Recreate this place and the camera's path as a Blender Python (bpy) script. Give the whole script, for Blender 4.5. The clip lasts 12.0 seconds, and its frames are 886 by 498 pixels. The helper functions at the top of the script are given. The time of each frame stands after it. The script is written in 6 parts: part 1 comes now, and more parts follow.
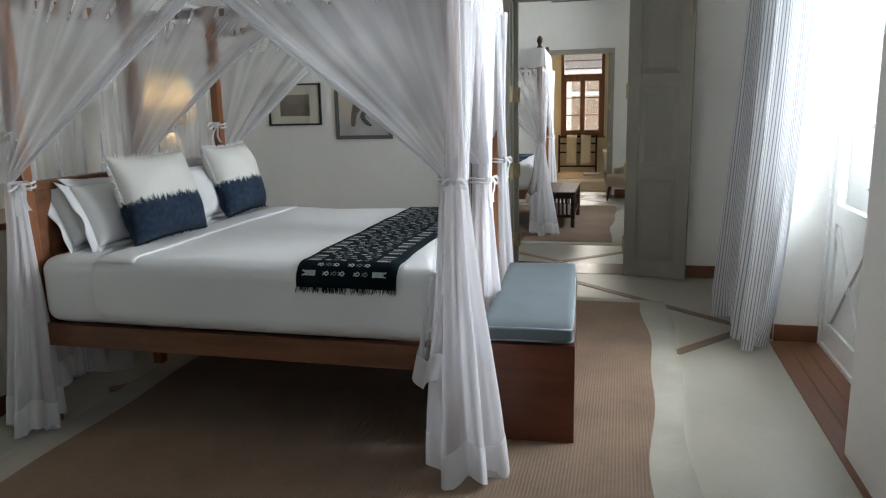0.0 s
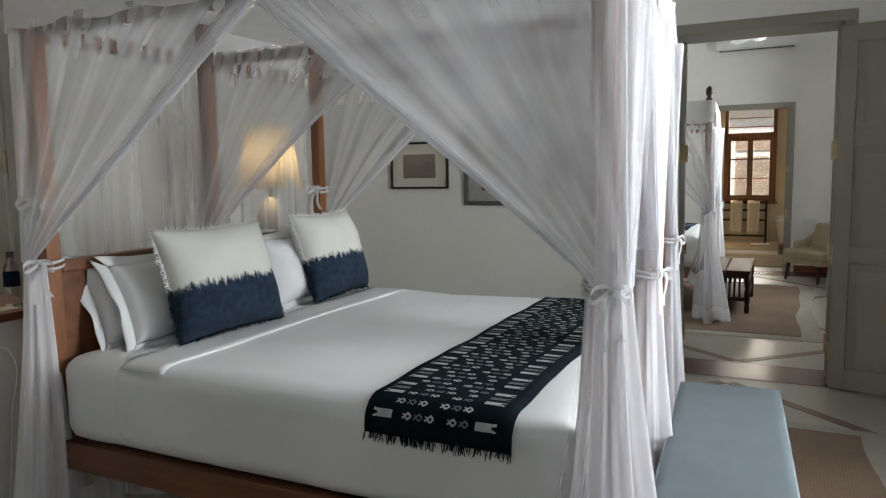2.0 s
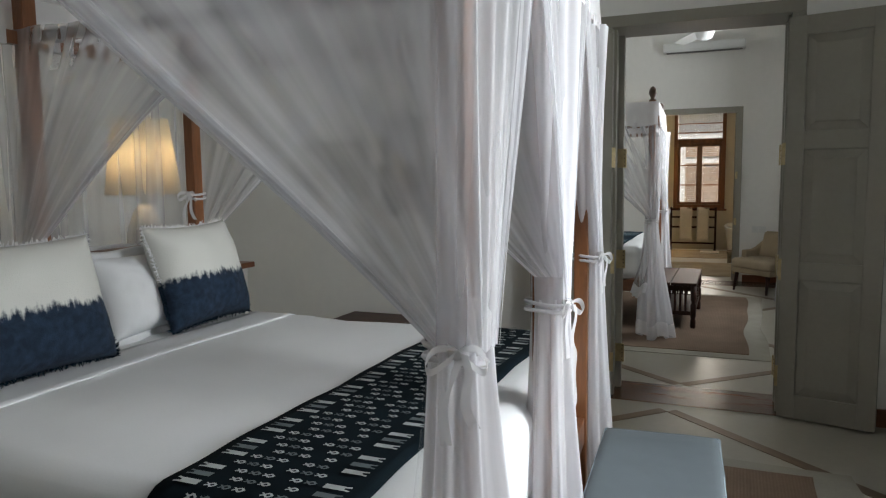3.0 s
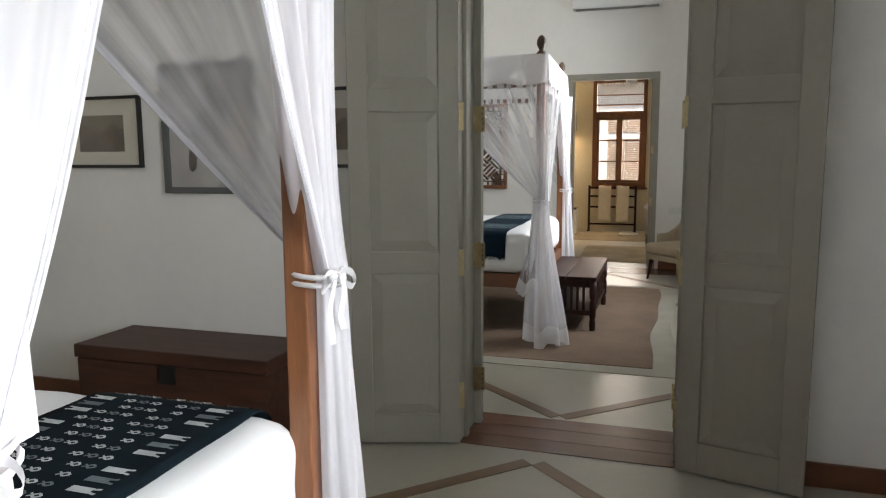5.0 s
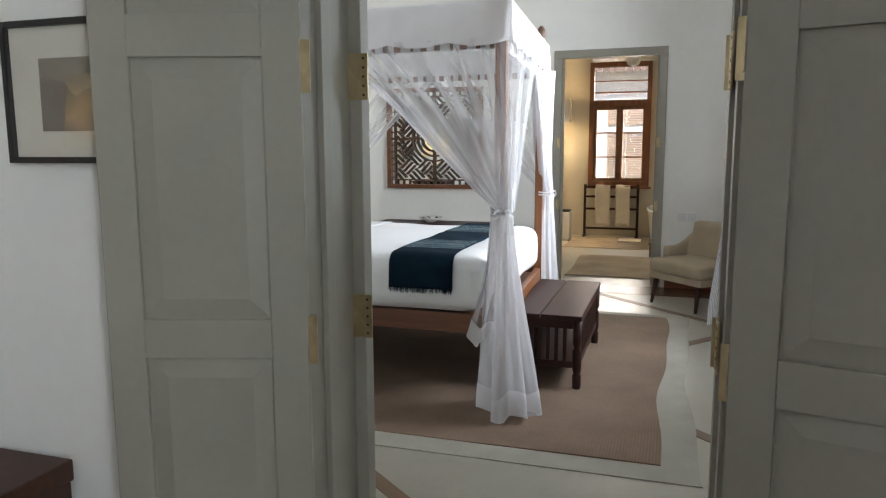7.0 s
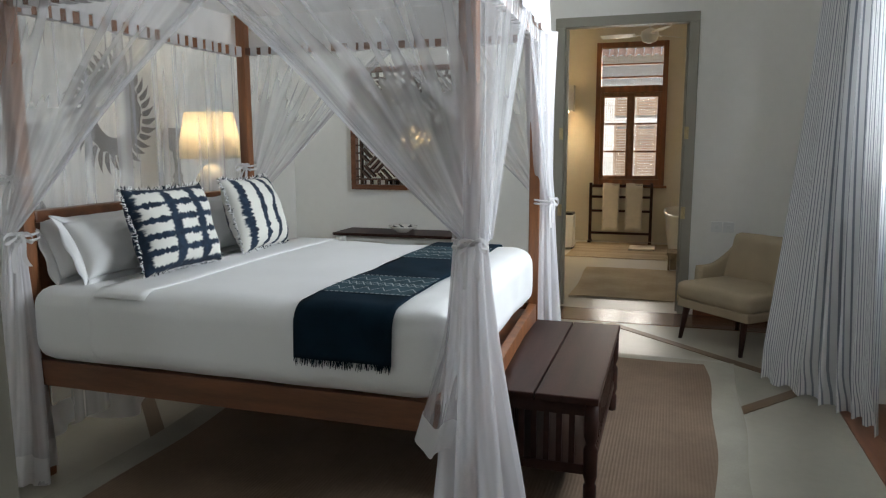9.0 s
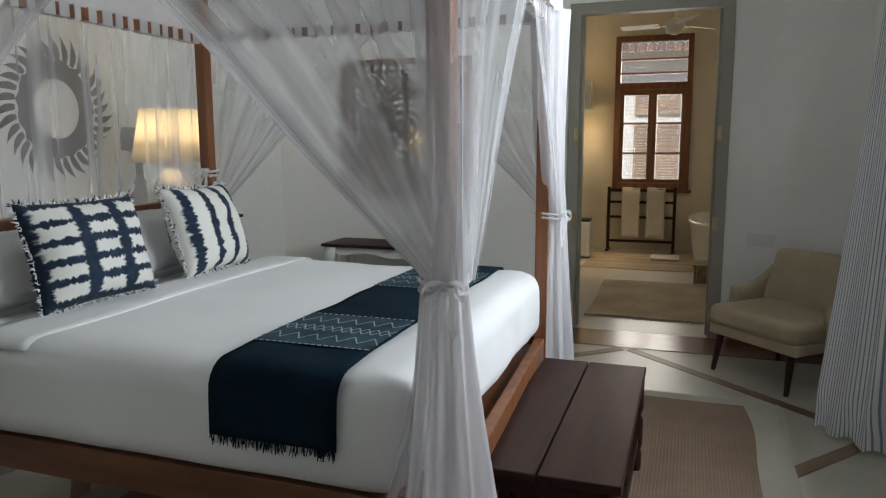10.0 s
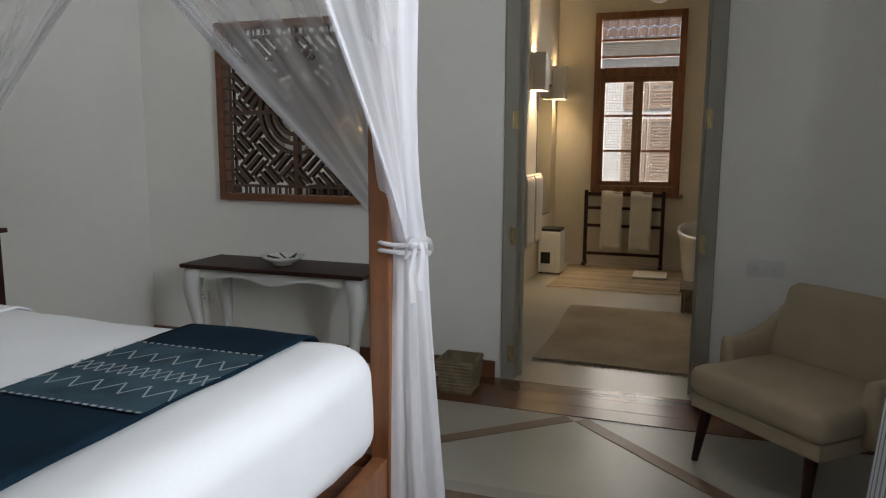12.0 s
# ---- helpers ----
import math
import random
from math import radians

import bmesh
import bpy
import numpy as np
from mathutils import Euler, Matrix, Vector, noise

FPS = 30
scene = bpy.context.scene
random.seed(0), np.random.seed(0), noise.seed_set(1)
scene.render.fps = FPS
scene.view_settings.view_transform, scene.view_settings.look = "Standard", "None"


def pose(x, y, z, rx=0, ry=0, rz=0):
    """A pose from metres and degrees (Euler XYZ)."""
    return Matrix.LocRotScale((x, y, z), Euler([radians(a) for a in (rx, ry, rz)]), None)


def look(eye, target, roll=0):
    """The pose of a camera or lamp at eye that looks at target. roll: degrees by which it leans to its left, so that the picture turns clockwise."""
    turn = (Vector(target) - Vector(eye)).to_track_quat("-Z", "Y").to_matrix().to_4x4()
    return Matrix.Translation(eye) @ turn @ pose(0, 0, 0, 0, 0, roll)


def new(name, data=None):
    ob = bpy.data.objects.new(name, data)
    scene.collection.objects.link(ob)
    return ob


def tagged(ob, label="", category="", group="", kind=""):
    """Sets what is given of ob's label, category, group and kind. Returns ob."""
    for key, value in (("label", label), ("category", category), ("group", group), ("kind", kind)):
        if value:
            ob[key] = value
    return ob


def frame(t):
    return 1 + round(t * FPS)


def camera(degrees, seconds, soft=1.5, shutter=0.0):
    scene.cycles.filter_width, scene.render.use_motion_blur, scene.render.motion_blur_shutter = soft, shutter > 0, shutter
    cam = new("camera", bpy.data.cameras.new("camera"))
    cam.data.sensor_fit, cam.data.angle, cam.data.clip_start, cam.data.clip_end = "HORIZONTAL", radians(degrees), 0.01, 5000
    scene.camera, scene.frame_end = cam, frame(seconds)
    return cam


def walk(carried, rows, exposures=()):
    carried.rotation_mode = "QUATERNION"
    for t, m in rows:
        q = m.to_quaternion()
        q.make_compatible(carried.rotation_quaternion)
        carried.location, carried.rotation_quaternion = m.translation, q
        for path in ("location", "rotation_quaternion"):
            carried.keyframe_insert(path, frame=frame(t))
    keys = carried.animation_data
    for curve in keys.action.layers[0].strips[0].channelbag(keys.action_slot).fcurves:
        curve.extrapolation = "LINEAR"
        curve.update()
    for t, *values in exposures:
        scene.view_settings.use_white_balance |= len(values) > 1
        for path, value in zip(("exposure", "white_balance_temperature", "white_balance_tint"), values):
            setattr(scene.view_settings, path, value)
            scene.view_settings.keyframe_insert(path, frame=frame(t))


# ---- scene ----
cam = camera(63.7, 12.0, 1.2)
PATH = [
    (0, (0.819, -6.563, 1.54), (0.336, -4.661, 1.151), -1.3),
    (0.5, (0.749, -6.244, 1.55), (0.124, -4.384, 1.163), -1.1),
    (1, (0.669, -6.014, 1.559), (-0.086, -4.196, 1.206), -1.2),
    (1.5, (0.579, -5.78, 1.562), (-0.258, -3.984, 1.291), -1.2),
    (2, (0.542, -5.51, 1.542), (-0.317, -3.718, 1.327), -1.0),
    (2.5, (0.569, -5.201, 1.543), (-0.283, -3.402, 1.346), -0.9),
    (3, (0.579, -4.852, 1.535), (-0.177, -3.011, 1.332), -0.7),
    (3.5, (0.637, -4.506, 1.512), (-0.02, -2.628, 1.306), -0.6),
    (5.5, (0.787, -2.929, 1.467), (0.193, -1.04, 1.191), -0.4),
    (6, (0.769, -2.501, 1.471), (0.173, -0.612, 1.194), -0.4),
    (6.5, (0.751, -2.082, 1.459), (0.153, -0.194, 1.182), -0.3),
    (7, (0.713, -1.67, 1.436), (0.112, 0.218, 1.159), -0.2),
    (9, (0.477, -0.177, 1.42), (-0.125, 1.707, 1.128), -0.2),
    (9.5, (0.423, 0.151, 1.423), (-0.199, 2.03, 1.133), -0.4),
    (10, (0.394, 0.501, 1.425), (-0.252, 2.371, 1.135), -0.2),
    (10.5, (0.438, 0.851, 1.398), (-0.212, 2.72, 1.109), -0.1),
    (11, (0.464, 1.244, 1.371), (-0.186, 3.113, 1.083), 0.1),
    (11.5, (0.477, 1.613, 1.395), (-0.172, 3.482, 1.099), 0.3),
    (12, (0.516, 2.054, 1.362), (-0.136, 3.922, 1.072), 0.3),
]
EXPO = [(0.0, 0.42, 6500, 10), (1.2, 0.40, 6500, 10), (2.5, 0.24, 6850, 11), (3.5, -0.22, 6600, 10), (5.5, 0.78, 6900, 14), (7.0, 0.86, 6450, 12), (9.0, 0.24, 6500, 10), (9.5, 0.15, 6500, 10),
        (10.5, -0.26, 6500, 10), (11.2, -0.48, 6350, 10), (11.6, -0.38, 6250, 8), (12.0, -0.24, 6550, 13)]
walk(cam, [(t, look(e, a, r)) for t, e, a, r in PATH], EXPO)

# ---- world, sun and window light ----
world = bpy.data.worlds.new("sky")
scene.world = world
world.use_nodes = True
wn = world.node_tree.nodes
sky = wn.new("ShaderNodeTexSky")
sky.sky_type = "NISHITA"
sky.sun_disc = False
sky.sun_elevation, sky.sun_rotation = radians(51), radians(202)
world.node_tree.links.new(sky.outputs[0], wn["Background"].inputs[0])
wn["Background"].inputs[1].default_value = 0.15
sun_data = bpy.data.lights.new("sun", "SUN")
sun_data.energy, sun_data.angle, sun_data.color = 5.0, radians(8), (1.0, 0.96, 0.9)
sun = new("sun", sun_data)
sun.matrix_world = look((-12, -30, 40), (0, 0, 0))


def area_light(name, at, to, w, h, power, color):
    d = bpy.data.lights.new(name, "AREA")
    d.shape, d.size, d.size_y, d.energy, d.color, d.spread = "RECTANGLE", w, h, power, color, radians(150)
    ob = new(name, d)
    ob.matrix_world = look(at, to)
    return ob


def point_light(name, at, power, color, radius=0.04):
    d = bpy.data.lights.new(name, "POINT")
    d.energy, d.color, d.shadow_soft_size = power, color, radius
    ob = new(name, d)
    ob.location = at
    return ob


DAY = (0.89, 0.97, 1.03)
WARM = (1.0, 0.76, 0.46)
area_light("window_light_bedroom_a", (2.2, -2.52, 1.9), (0.2, -2.7, 1.95), 1.4, 1.9, 122, DAY)
area_light("window_light_bedroom_a_south", (2.2, -5.9, 1.9), (0.2, -5.7, 1.7), 1.4, 1.9, 8, DAY)
area_light("window_light_bedroom_b", (1.9, 3.2, 2.15), (-0.2, 3.5, 2.45), 1.4, 1.45, 116, DAY)
area_light("window_light_bath", (-0.11, 10.62, 1.8), (-0.11, 8, 1.2), 0.85, 1.85, 30, (1.0, 0.94, 0.84))

# ---- materials ----


def material(name, color, rough=0.6, var=0.12, scale=6.0, fine=60.0, bump=0.15, metal=0.0, stretch=(1, 1, 1), dark=None, dist=0.004, coat=0.0):
    """Two scales of noise between the colour and a darker tone, with fine relief."""
    m = bpy.data.materials.new(name)
    m.use_nodes = True
    n, l = m.node_tree.nodes, m.node_tree.links
    b = n["Principled BSDF"]
    co = n.new("ShaderNodeTexCoord")
    mp = n.new("ShaderNodeMapping")
    mp.inputs["Scale"].default_value = stretch
    l.new(co.outputs["Object"], mp.inputs["Vector"])
    big, small = n.new("ShaderNodeTexNoise"), n.new("ShaderNodeTexNoise")
    big.inputs["Scale"].default_value, big.inputs["Detail"].default_value = scale, 5
    small.inputs["Scale"].default_value, small.inputs["Detail"].default_value = fine, 4
    for t in (big, small):
        l.new(mp.outputs[0], t.inputs["Vector"])
    add = n.new("ShaderNodeMath")
    add.operation = "MULTIPLY_ADD"
    add.inputs[1].default_value = 0.35
    l.new(small.outputs[0], add.inputs[0])
    l.new(big.outputs[0], add.inputs[2])
    ramp = n.new("ShaderNodeValToRGB")
    lo = dark or tuple(c * (1 - 2.2 * var) for c in color)
    ramp.color_ramp.elements[0].position, ramp.color_ramp.elements[1].position = 0.45, 0.9
    ramp.color_ramp.elements[0].color = (*lo, 1)
    ramp.color_ramp.elements[1].color = (*color, 1)
    l.new(add.outputs[0], ramp.inputs[0])
    l.new(ramp.outputs[0], b.inputs["Base Color"])
    b.inputs["Roughness"].default_value, b.inputs["Metallic"].default_value = rough, metal
    b.inputs["Coat Weight"].default_value = coat
    b.inputs["Coat Roughness"].default_value = 0.15
    if bump:
        bp = n.new("ShaderNodeBump")
        bp.inputs["Strength"].default_value, bp.inputs["Distance"].default_value = bump, dist
        l.new(add.outputs[0], bp.inputs["Height"])
        l.new(bp.outputs[0], b.inputs["Normal"])
    return m


def plain(name, color, rough=0.5, metal=0.0, emit=0.0, ecolor=None):
    m = bpy.data.materials.new(name)
    m.use_nodes = True
    b = m.node_tree.nodes["Principled BSDF"]
    b.inputs["Base Color"].default_value = (*color, 1)
    b.inputs["Roughness"].default_value, b.inputs["Metallic"].default_value = rough, metal
    if emit:
        b.inputs["Emission Color"].default_value = (*(ecolor or color), 1)
        b.inputs["Emission Strength"].default_value = emit
    return m


def cloth(name, color, opacity=1.0, trans=0.35, weave=350.0):
    """Woven cloth that lets some light through; opacity below one leaves gaps between the threads."""
    m = bpy.data.materials.new(name)
    m.use_nodes = True
    n, l = m.node_tree.nodes, m.node_tree.links
    n.remove(n["Principled BSDF"])
    out = n["Material Output"]
    dif, tra, tsp = n.new("ShaderNodeBsdfDiffuse"), n.new("ShaderNodeBsdfTranslucent"), n.new("ShaderNodeBsdfTransparent")
    dif.inputs[0].default_value = tra.inputs[0].default_value = (*color, 1)
    a, c = n.new("ShaderNodeMixShader"), n.new("ShaderNodeMixShader")
    a.inputs[0].default_value = trans
    l.new(dif.outputs[0], a.inputs[1])
    l.new(tra.outputs[0], a.inputs[2])
    co, ns = n.new("ShaderNodeTexCoord"), n.new("ShaderNodeTexNoise")
    ns.inputs["Scale"].default_value = 5.0
    l.new(co.outputs["Object"], ns.inputs["Vector"])
    mr = n.new("ShaderNodeMapRange")
    mr.inputs["From Min"].default_value, mr.inputs["From Max"].default_value = 0.3, 0.7
    mr.inputs["To Min"].default_value, mr.inputs["To Max"].default_value = max(0, opacity - 0.05), min(1, opacity + 0.05)
    l.new(ns.outputs[0], mr.inputs[0])
    l.new(mr.outputs[0], c.inputs[0])
    l.new(tsp.outputs[0], c.inputs[1])
    l.new(a.outputs[0], c.inputs[2])
    l.new(c.outputs[0], out.inputs[0])
    return m


def uv_stripes(name, base, line, per_metre, width, rough=0.9, trans=0.3):
    """Cloth with stripes that run along its length, from the UV's first axis in metres."""
    m = bpy.data.materials.new(name)
    m.use_nodes = True
    n, l = m.node_tree.nodes, m.node_tree.links
    n.remove(n["Principled BSDF"])
    uv = n.new("ShaderNodeUVMap")
    sep = n.new("ShaderNodeSeparateXYZ")
    l.new(uv.outputs[0], sep.inputs[0])
    mul, fr, cmp_ = n.new("ShaderNodeMath"), n.new("ShaderNodeMath"), n.new("ShaderNodeMath")
    mul.operation, fr.operation, cmp_.operation = "MULTIPLY", "FRACT", "LESS_THAN"
    mul.inputs[1].default_value, cmp_.inputs[1].default_value = per_metre, width
    l.new(sep.outputs[0], mul.inputs[0])
    l.new(mul.outputs[0], fr.inputs[0])
    l.new(fr.outputs[0], cmp_.inputs[0])
    mix = n.new("ShaderNodeMix")
    mix.data_type = "RGBA"
    mix.inputs["A"].default_value, mix.inputs["B"].default_value = (*base, 1), (*line, 1)
    l.new(cmp_.outputs[0], mix.inputs["Factor"])
    d, t, x = n.new("ShaderNodeBsdfDiffuse"), n.new("ShaderNodeBsdfTranslucent"), n.new("ShaderNodeMixShader")
    x.inputs[0].default_value = trans
    for s in (d, t):
        l.new(mix.outputs["Result"], s.inputs[0])
    l.new(d.outputs[0], x.inputs[1])
    l.new(t.outputs[0], x.inputs[2])
    l.new(x.outputs[0], n["Material Output"].inputs[0])
    return m


def dyed(name, kind):
    """Indigo dye on off-white cotton, by the cushion's own axes: dipped, banded or a banded grid."""
    m = bpy.data.materials.new(name)
    m.use_nodes = True
    n, l = m.node_tree.nodes, m.node_tree.links
    b = n["Principled BSDF"]
    b.inputs["Roughness"].default_value = 0.95
    co, sep = n.new("ShaderNodeTexCoord"), n.new("ShaderNodeSeparateXYZ")
    l.new(co.outputs["Object"], sep.inputs[0])
    ns = n.new("ShaderNodeTexNoise")
    ns.inputs["Scale"].default_value, ns.inputs["Detail"].default_value = 34.0, 8
    l.new(co.outputs["Object"], ns.inputs["Vector"])

    def math(op, x, y):
        k = n.new("ShaderNodeMath")
        k.operation = op
        for i, v in enumerate((x, y)):
            if isinstance(v, (int, float)):
                k.inputs[i].default_value = v
            else:
                l.new(v, k.inputs[i])
        return k.outputs[0]

    def bleed(across):
        """Noise drawn out along the way the dye creeps, across a band."""
        mp, k = n.new("ShaderNodeMapping"), n.new("ShaderNodeTexNoise")
        mp.inputs["Scale"].default_value = (0.22, 2.2, 0.5) if across == 0 else (2.2, 0.22, 0.5)
        l.new(co.outputs["Object"], mp.inputs[0])
        l.new(mp.outputs[0], k.inputs["Vector"])
        k.inputs["Scale"].default_value, k.inputs["Detail"].default_value = 30.0, 5
        return k.outputs[0]

    def fade(value, a, z):
        k = n.new("ShaderNodeMapRange")
        k.interpolation_type = "SMOOTHSTEP"
        k.inputs["From Min"].default_value, k.inputs["From Max"].default_value = a, z
        k.inputs["To Min"].default_value, k.inputs["To Max"].default_value = 1.0, 0.0
        l.new(value, k.inputs[0])
        return k.outputs[0]

    def band(i, period, width, amount):
        w = math("ADD", math("MULTIPLY", math("SUBTRACT", bleed(i), 0.5), amount), math("MULTIPLY", math("SUBTRACT", ns.outputs[0], 0.5), amount * 0.4))
        f = math("FRACT", math("DIVIDE", math("ADD", sep.outputs[i], 10 * period), period), 0)
        d = math("ADD", math("ABSOLUTE", math("SUBTRACT", f, 0.5), 0), w)
        return fade(d, width * 0.75, width * 1.35)
    if kind == "dip":
        edge = math("ADD", sep.outputs[1], math("ADD", math("MULTIPLY", math("SUBTRACT", bleed(1), 0.5), 0.07), math("MULTIPLY", math("SUBTRACT", ns.outputs[0], 0.5), 0.06)))
        fac = fade(edge, -0.035, -0.005)
    elif kind == "bands":
        fac = band(0, 0.115, 0.17, 0.42)
    else:
        fac = math("MAXIMUM", band(0, 0.165, 0.15, 0.30), band(1, 0.068, 0.18, 0.55))
    tone = n.new("ShaderNodeValToRGB")
    tone.color_ramp.elements[0].color, tone.color_ramp.elements[1].color = (0.005, 0.013, 0.029, 1), (0.014, 0.034, 0.066, 1)
    tone.color_ramp.elements[0].position, tone.color_ramp.elements[1].position = 0.35, 0.7
    l.new(ns.outputs[0], tone.inputs[0])
    mix = n.new("ShaderNodeMix")
    mix.data_type = "RGBA"
    mix.inputs["A"].default_value = (0.66, 0.65, 0.60, 1)
    l.new(tone.outputs[0], mix.inputs["B"])
    l.new(fac, mix.inputs["Factor"])
    l.new(mix.outputs["Result"], b.inputs["Base Color"])
    weave = n.new("ShaderNodeTexNoise")
    weave.inputs["Scale"].default_value = 220
    l.new(co.outputs["Object"], weave.inputs["Vector"])
    bp = n.new("ShaderNodeBump")
    bp.inputs["Strength"].default_value, bp.inputs["Distance"].default_value = 0.5, 0.004
    l.new(weave.outputs[0], bp.inputs["Height"])
    l.new(bp.outputs[0], b.inputs["Normal"])
    return m


def ribbed(name, lo, hi, per_metre, axis=0, bump=0.6, dist=0.006):
    """Ribbed flat weave: cords along one axis, with worn patches."""
    m = material(name, hi, 0.95, 0.1, 2.5, 45, 0, dark=lo)
    n, l = m.node_tree.nodes, m.node_tree.links
    b = n["Principled BSDF"]
    co = n.new("ShaderNodeTexCoord")
    wv = n.new("ShaderNodeTexWave")
    wv.bands_direction = "XYZ"[axis]
    wv.inputs["Scale"].default_value = per_metre / 3.18
    wv.inputs["Distortion"].default_value = 0.6
    wv.inputs["Detail"].default_value = 1
    l.new(co.outputs["Object"], wv.inputs["Vector"])
    bp = n.new("ShaderNodeBump")
    bp.inputs["Strength"].default_value, bp.inputs["Distance"].default_value = bump, dist
    l.new(wv.outputs[1], bp.inputs["Height"])
    l.new(bp.outputs[0], b.inputs["Normal"])
    src = b.inputs["Base Color"].links[0].from_socket
    # the hollows between cords are darkened in the colour too, as shade
    mx = n.new("ShaderNodeMix")
    mx.data_type, mx.blend_type = "RGBA", "MULTIPLY"
    mr = n.new("ShaderNodeMapRange")
    mr.inputs["To Min"].default_value, mr.inputs["To Max"].default_value = 0.92, 1.0
    l.new(wv.outputs[1], mr.inputs[0])
    l.new(src, mx.inputs["A"])
    l.new(mr.outputs[0], mx.inputs["B"])
    mx.inputs["Factor"].default_value = 1
    l.new(mx.outputs["Result"], b.inputs["Base Color"])
    return m


M_WALL = material("white_limewash", (0.83, 0.815, 0.775), 0.85, 0.035, 1.2, 14, 0.25, dist=0.006)
M_BATHWALL = material("cream_plaster", (0.76, 0.70, 0.58), 0.8, 0.04, 1.5, 18, 0.2)
M_CEIL = material("ceiling_paint", (0.80, 0.79, 0.76), 0.9, 0.03, 2, 20, 0.1)
M_FLOOR = material("polished_cement", (0.41, 0.385, 0.315), 0.31, 0.07, 1.6, 22, 0.05, dist=0.002)
M_STRIP = material("inlaid_wood", (0.20, 0.125, 0.07), 0.4, 0.2, 5, 60, 0.15, stretch=(1, 0.12, 1))
M_PLANK = material("threshold_wood", (0.185, 0.08, 0.038), 0.24, 0.22, 4, 40, 0.15, stretch=(0.1, 1, 1))
M_PLANKY = material("sill_floor_wood", (0.26, 0.10, 0.045), 0.33, 0.22, 4, 40, 0.15, stretch=(1, 0.1, 1))
M_SKIRT = material("skirting_wood", (0.22, 0.085, 0.04), 0.4, 0.2, 4, 50, 0.1)
M_GREY = material("olive_grey_paint", (0.305, 0.287, 0.238), 0.5, 0.05, 2.5, 40, 0.12)
M_WHITEP = material("white_joinery_paint", (0.72, 0.73, 0.70), 0.45, 0.04, 4, 60, 0.08)
M_TEAK = material("reddish_teak", (0.30, 0.115, 0.045), 0.38, 0.24, 3, 30, 0.12, stretch=(6, 6, 0.7))
M_TEAKX = material("reddish_teak_rail", (0.21, 0.08, 0.035), 0.36, 0.24, 3, 30, 0.12, stretch=(0.7, 6, 6))
M_MAHOG = material("red_brown_bench_wood", (0.175, 0.047, 0.022), 0.35, 0.22, 3, 30, 0.1, stretch=(0.8, 0.8, 5))
M_DARK = material("dark_stained_wood", (0.046, 0.018, 0.013), 0.46, 0.25, 4, 45, 0.15, stretch=(5, 0.6, 5))
M_TRUNK = material("old_dark_chest_wood", (0.085, 0.031, 0.017), 0.5, 0.25, 4, 40, 0.2, stretch=(0.7, 5, 5))
M_BRASS = material("aged_brass", (0.62, 0.50, 0.29), 0.3, 0.15, 12, 80, 0.1, metal=1.0)
M_STEEL = plain("dark_iron", (0.05, 0.05, 0.05), 0.4, 0.8)
M_CHROME = plain("polished_chrome", (0.7, 0.7, 0.7), 0.12, 1.0)
M_LINEN = material("white_bed_linen", (0.82, 0.82, 0.82), 0.9, 0.025, 3, 160, 0.2, dist=0.003)
M_HEM = cloth("white_cotton_hem", (0.88, 0.87, 0.88), 0.90, 0.35)
M_CANOPY = cloth("white_cotton_canopy", (0.88, 0.87, 0.88), 0.96, 0.35)
M_CURTAIN = uv_stripes("grey_striped_cotton", (0.66, 0.66, 0.67), (0.23, 0.25, 0.285), 29, 0.30, trans=0.14)
M_CARVED = material("carved_brown_wood", (0.10, 0.052, 0.03), 0.5, 0.2, 9, 70, 0.2)
M_DIP = dyed("dip_dyed_cotton", "dip")
M_BANDS = dyed("banded_shibori_cotton", "bands")
M_GRID = dyed("gridded_shibori_cotton", "grid")
M_NAVY = material("navy_woven_cotton", (0.007, 0.021, 0.036), 0.95, 0.2, 8, 260, 0.4, dist=0.002)
M_BLACKGREEN = material("blackish_woven_cotton", (0.006, 0.013, 0.018), 0.95, 0.2, 8, 260, 0.4, dist=0.002)
M_TEAL = material("slate_blue_weave", (0.055, 0.10, 0.125), 0.95, 0.25, 10, 260, 0.4, dist=0.002)
M_DARK.node_tree.nodes["Principled BSDF"].inputs["Specular IOR Level"].default_value = 0.2
for _c in (M_NAVY, M_BLACKGREEN, M_TEAL):
    _c.node_tree.nodes["Principled BSDF"].inputs["Specular IOR Level"].default_value = 0.1
M_MOTIF = material("pale_woven_motif", (0.50, 0.53, 0.52), 0.95, 0.15, 20, 260, 0.3, dist=0.002)
M_ZIGZAG = material("greyish_zigzag_thread", (0.36, 0.40, 0.41), 0.95, 0.15, 20, 260, 0.3, dist=0.002)
M_MOTIF2 = material("grey_woven_motif", (0.13, 0.16, 0.17), 0.95, 0.15, 20, 260, 0.3, dist=0.002)
M_CUSH = material("blue_grey_cushion_cloth", (0.13, 0.155, 0.17), 0.9, 0.06, 6, 300, 0.3, dist=0.002)
M_PIPE = material("pale_blue_piping", (0.30, 0.38, 0.43), 0.8, 0.05, 6, 100, 0.1)
M_RUG = ribbed("brown_sisal_rug", (0.185, 0.122, 0.082), (0.255, 0.175, 0.12), 66, 0, 0.22)
M_RUGB = material("cream_rug_border", (0.42, 0.395, 0.33), 0.95, 0.1, 3, 120, 0.5)
M_JUTE = ribbed("pale_flat_woven_rug", (0.34, 0.275, 0.185), (0.49, 0.405, 0.285), 70, 1, 0.4)
M_CHAIR = material("beige_upholstery", (0.40, 0.32, 0.215), 0.92, 0.06, 6, 280, 0.3, dist=0.002)
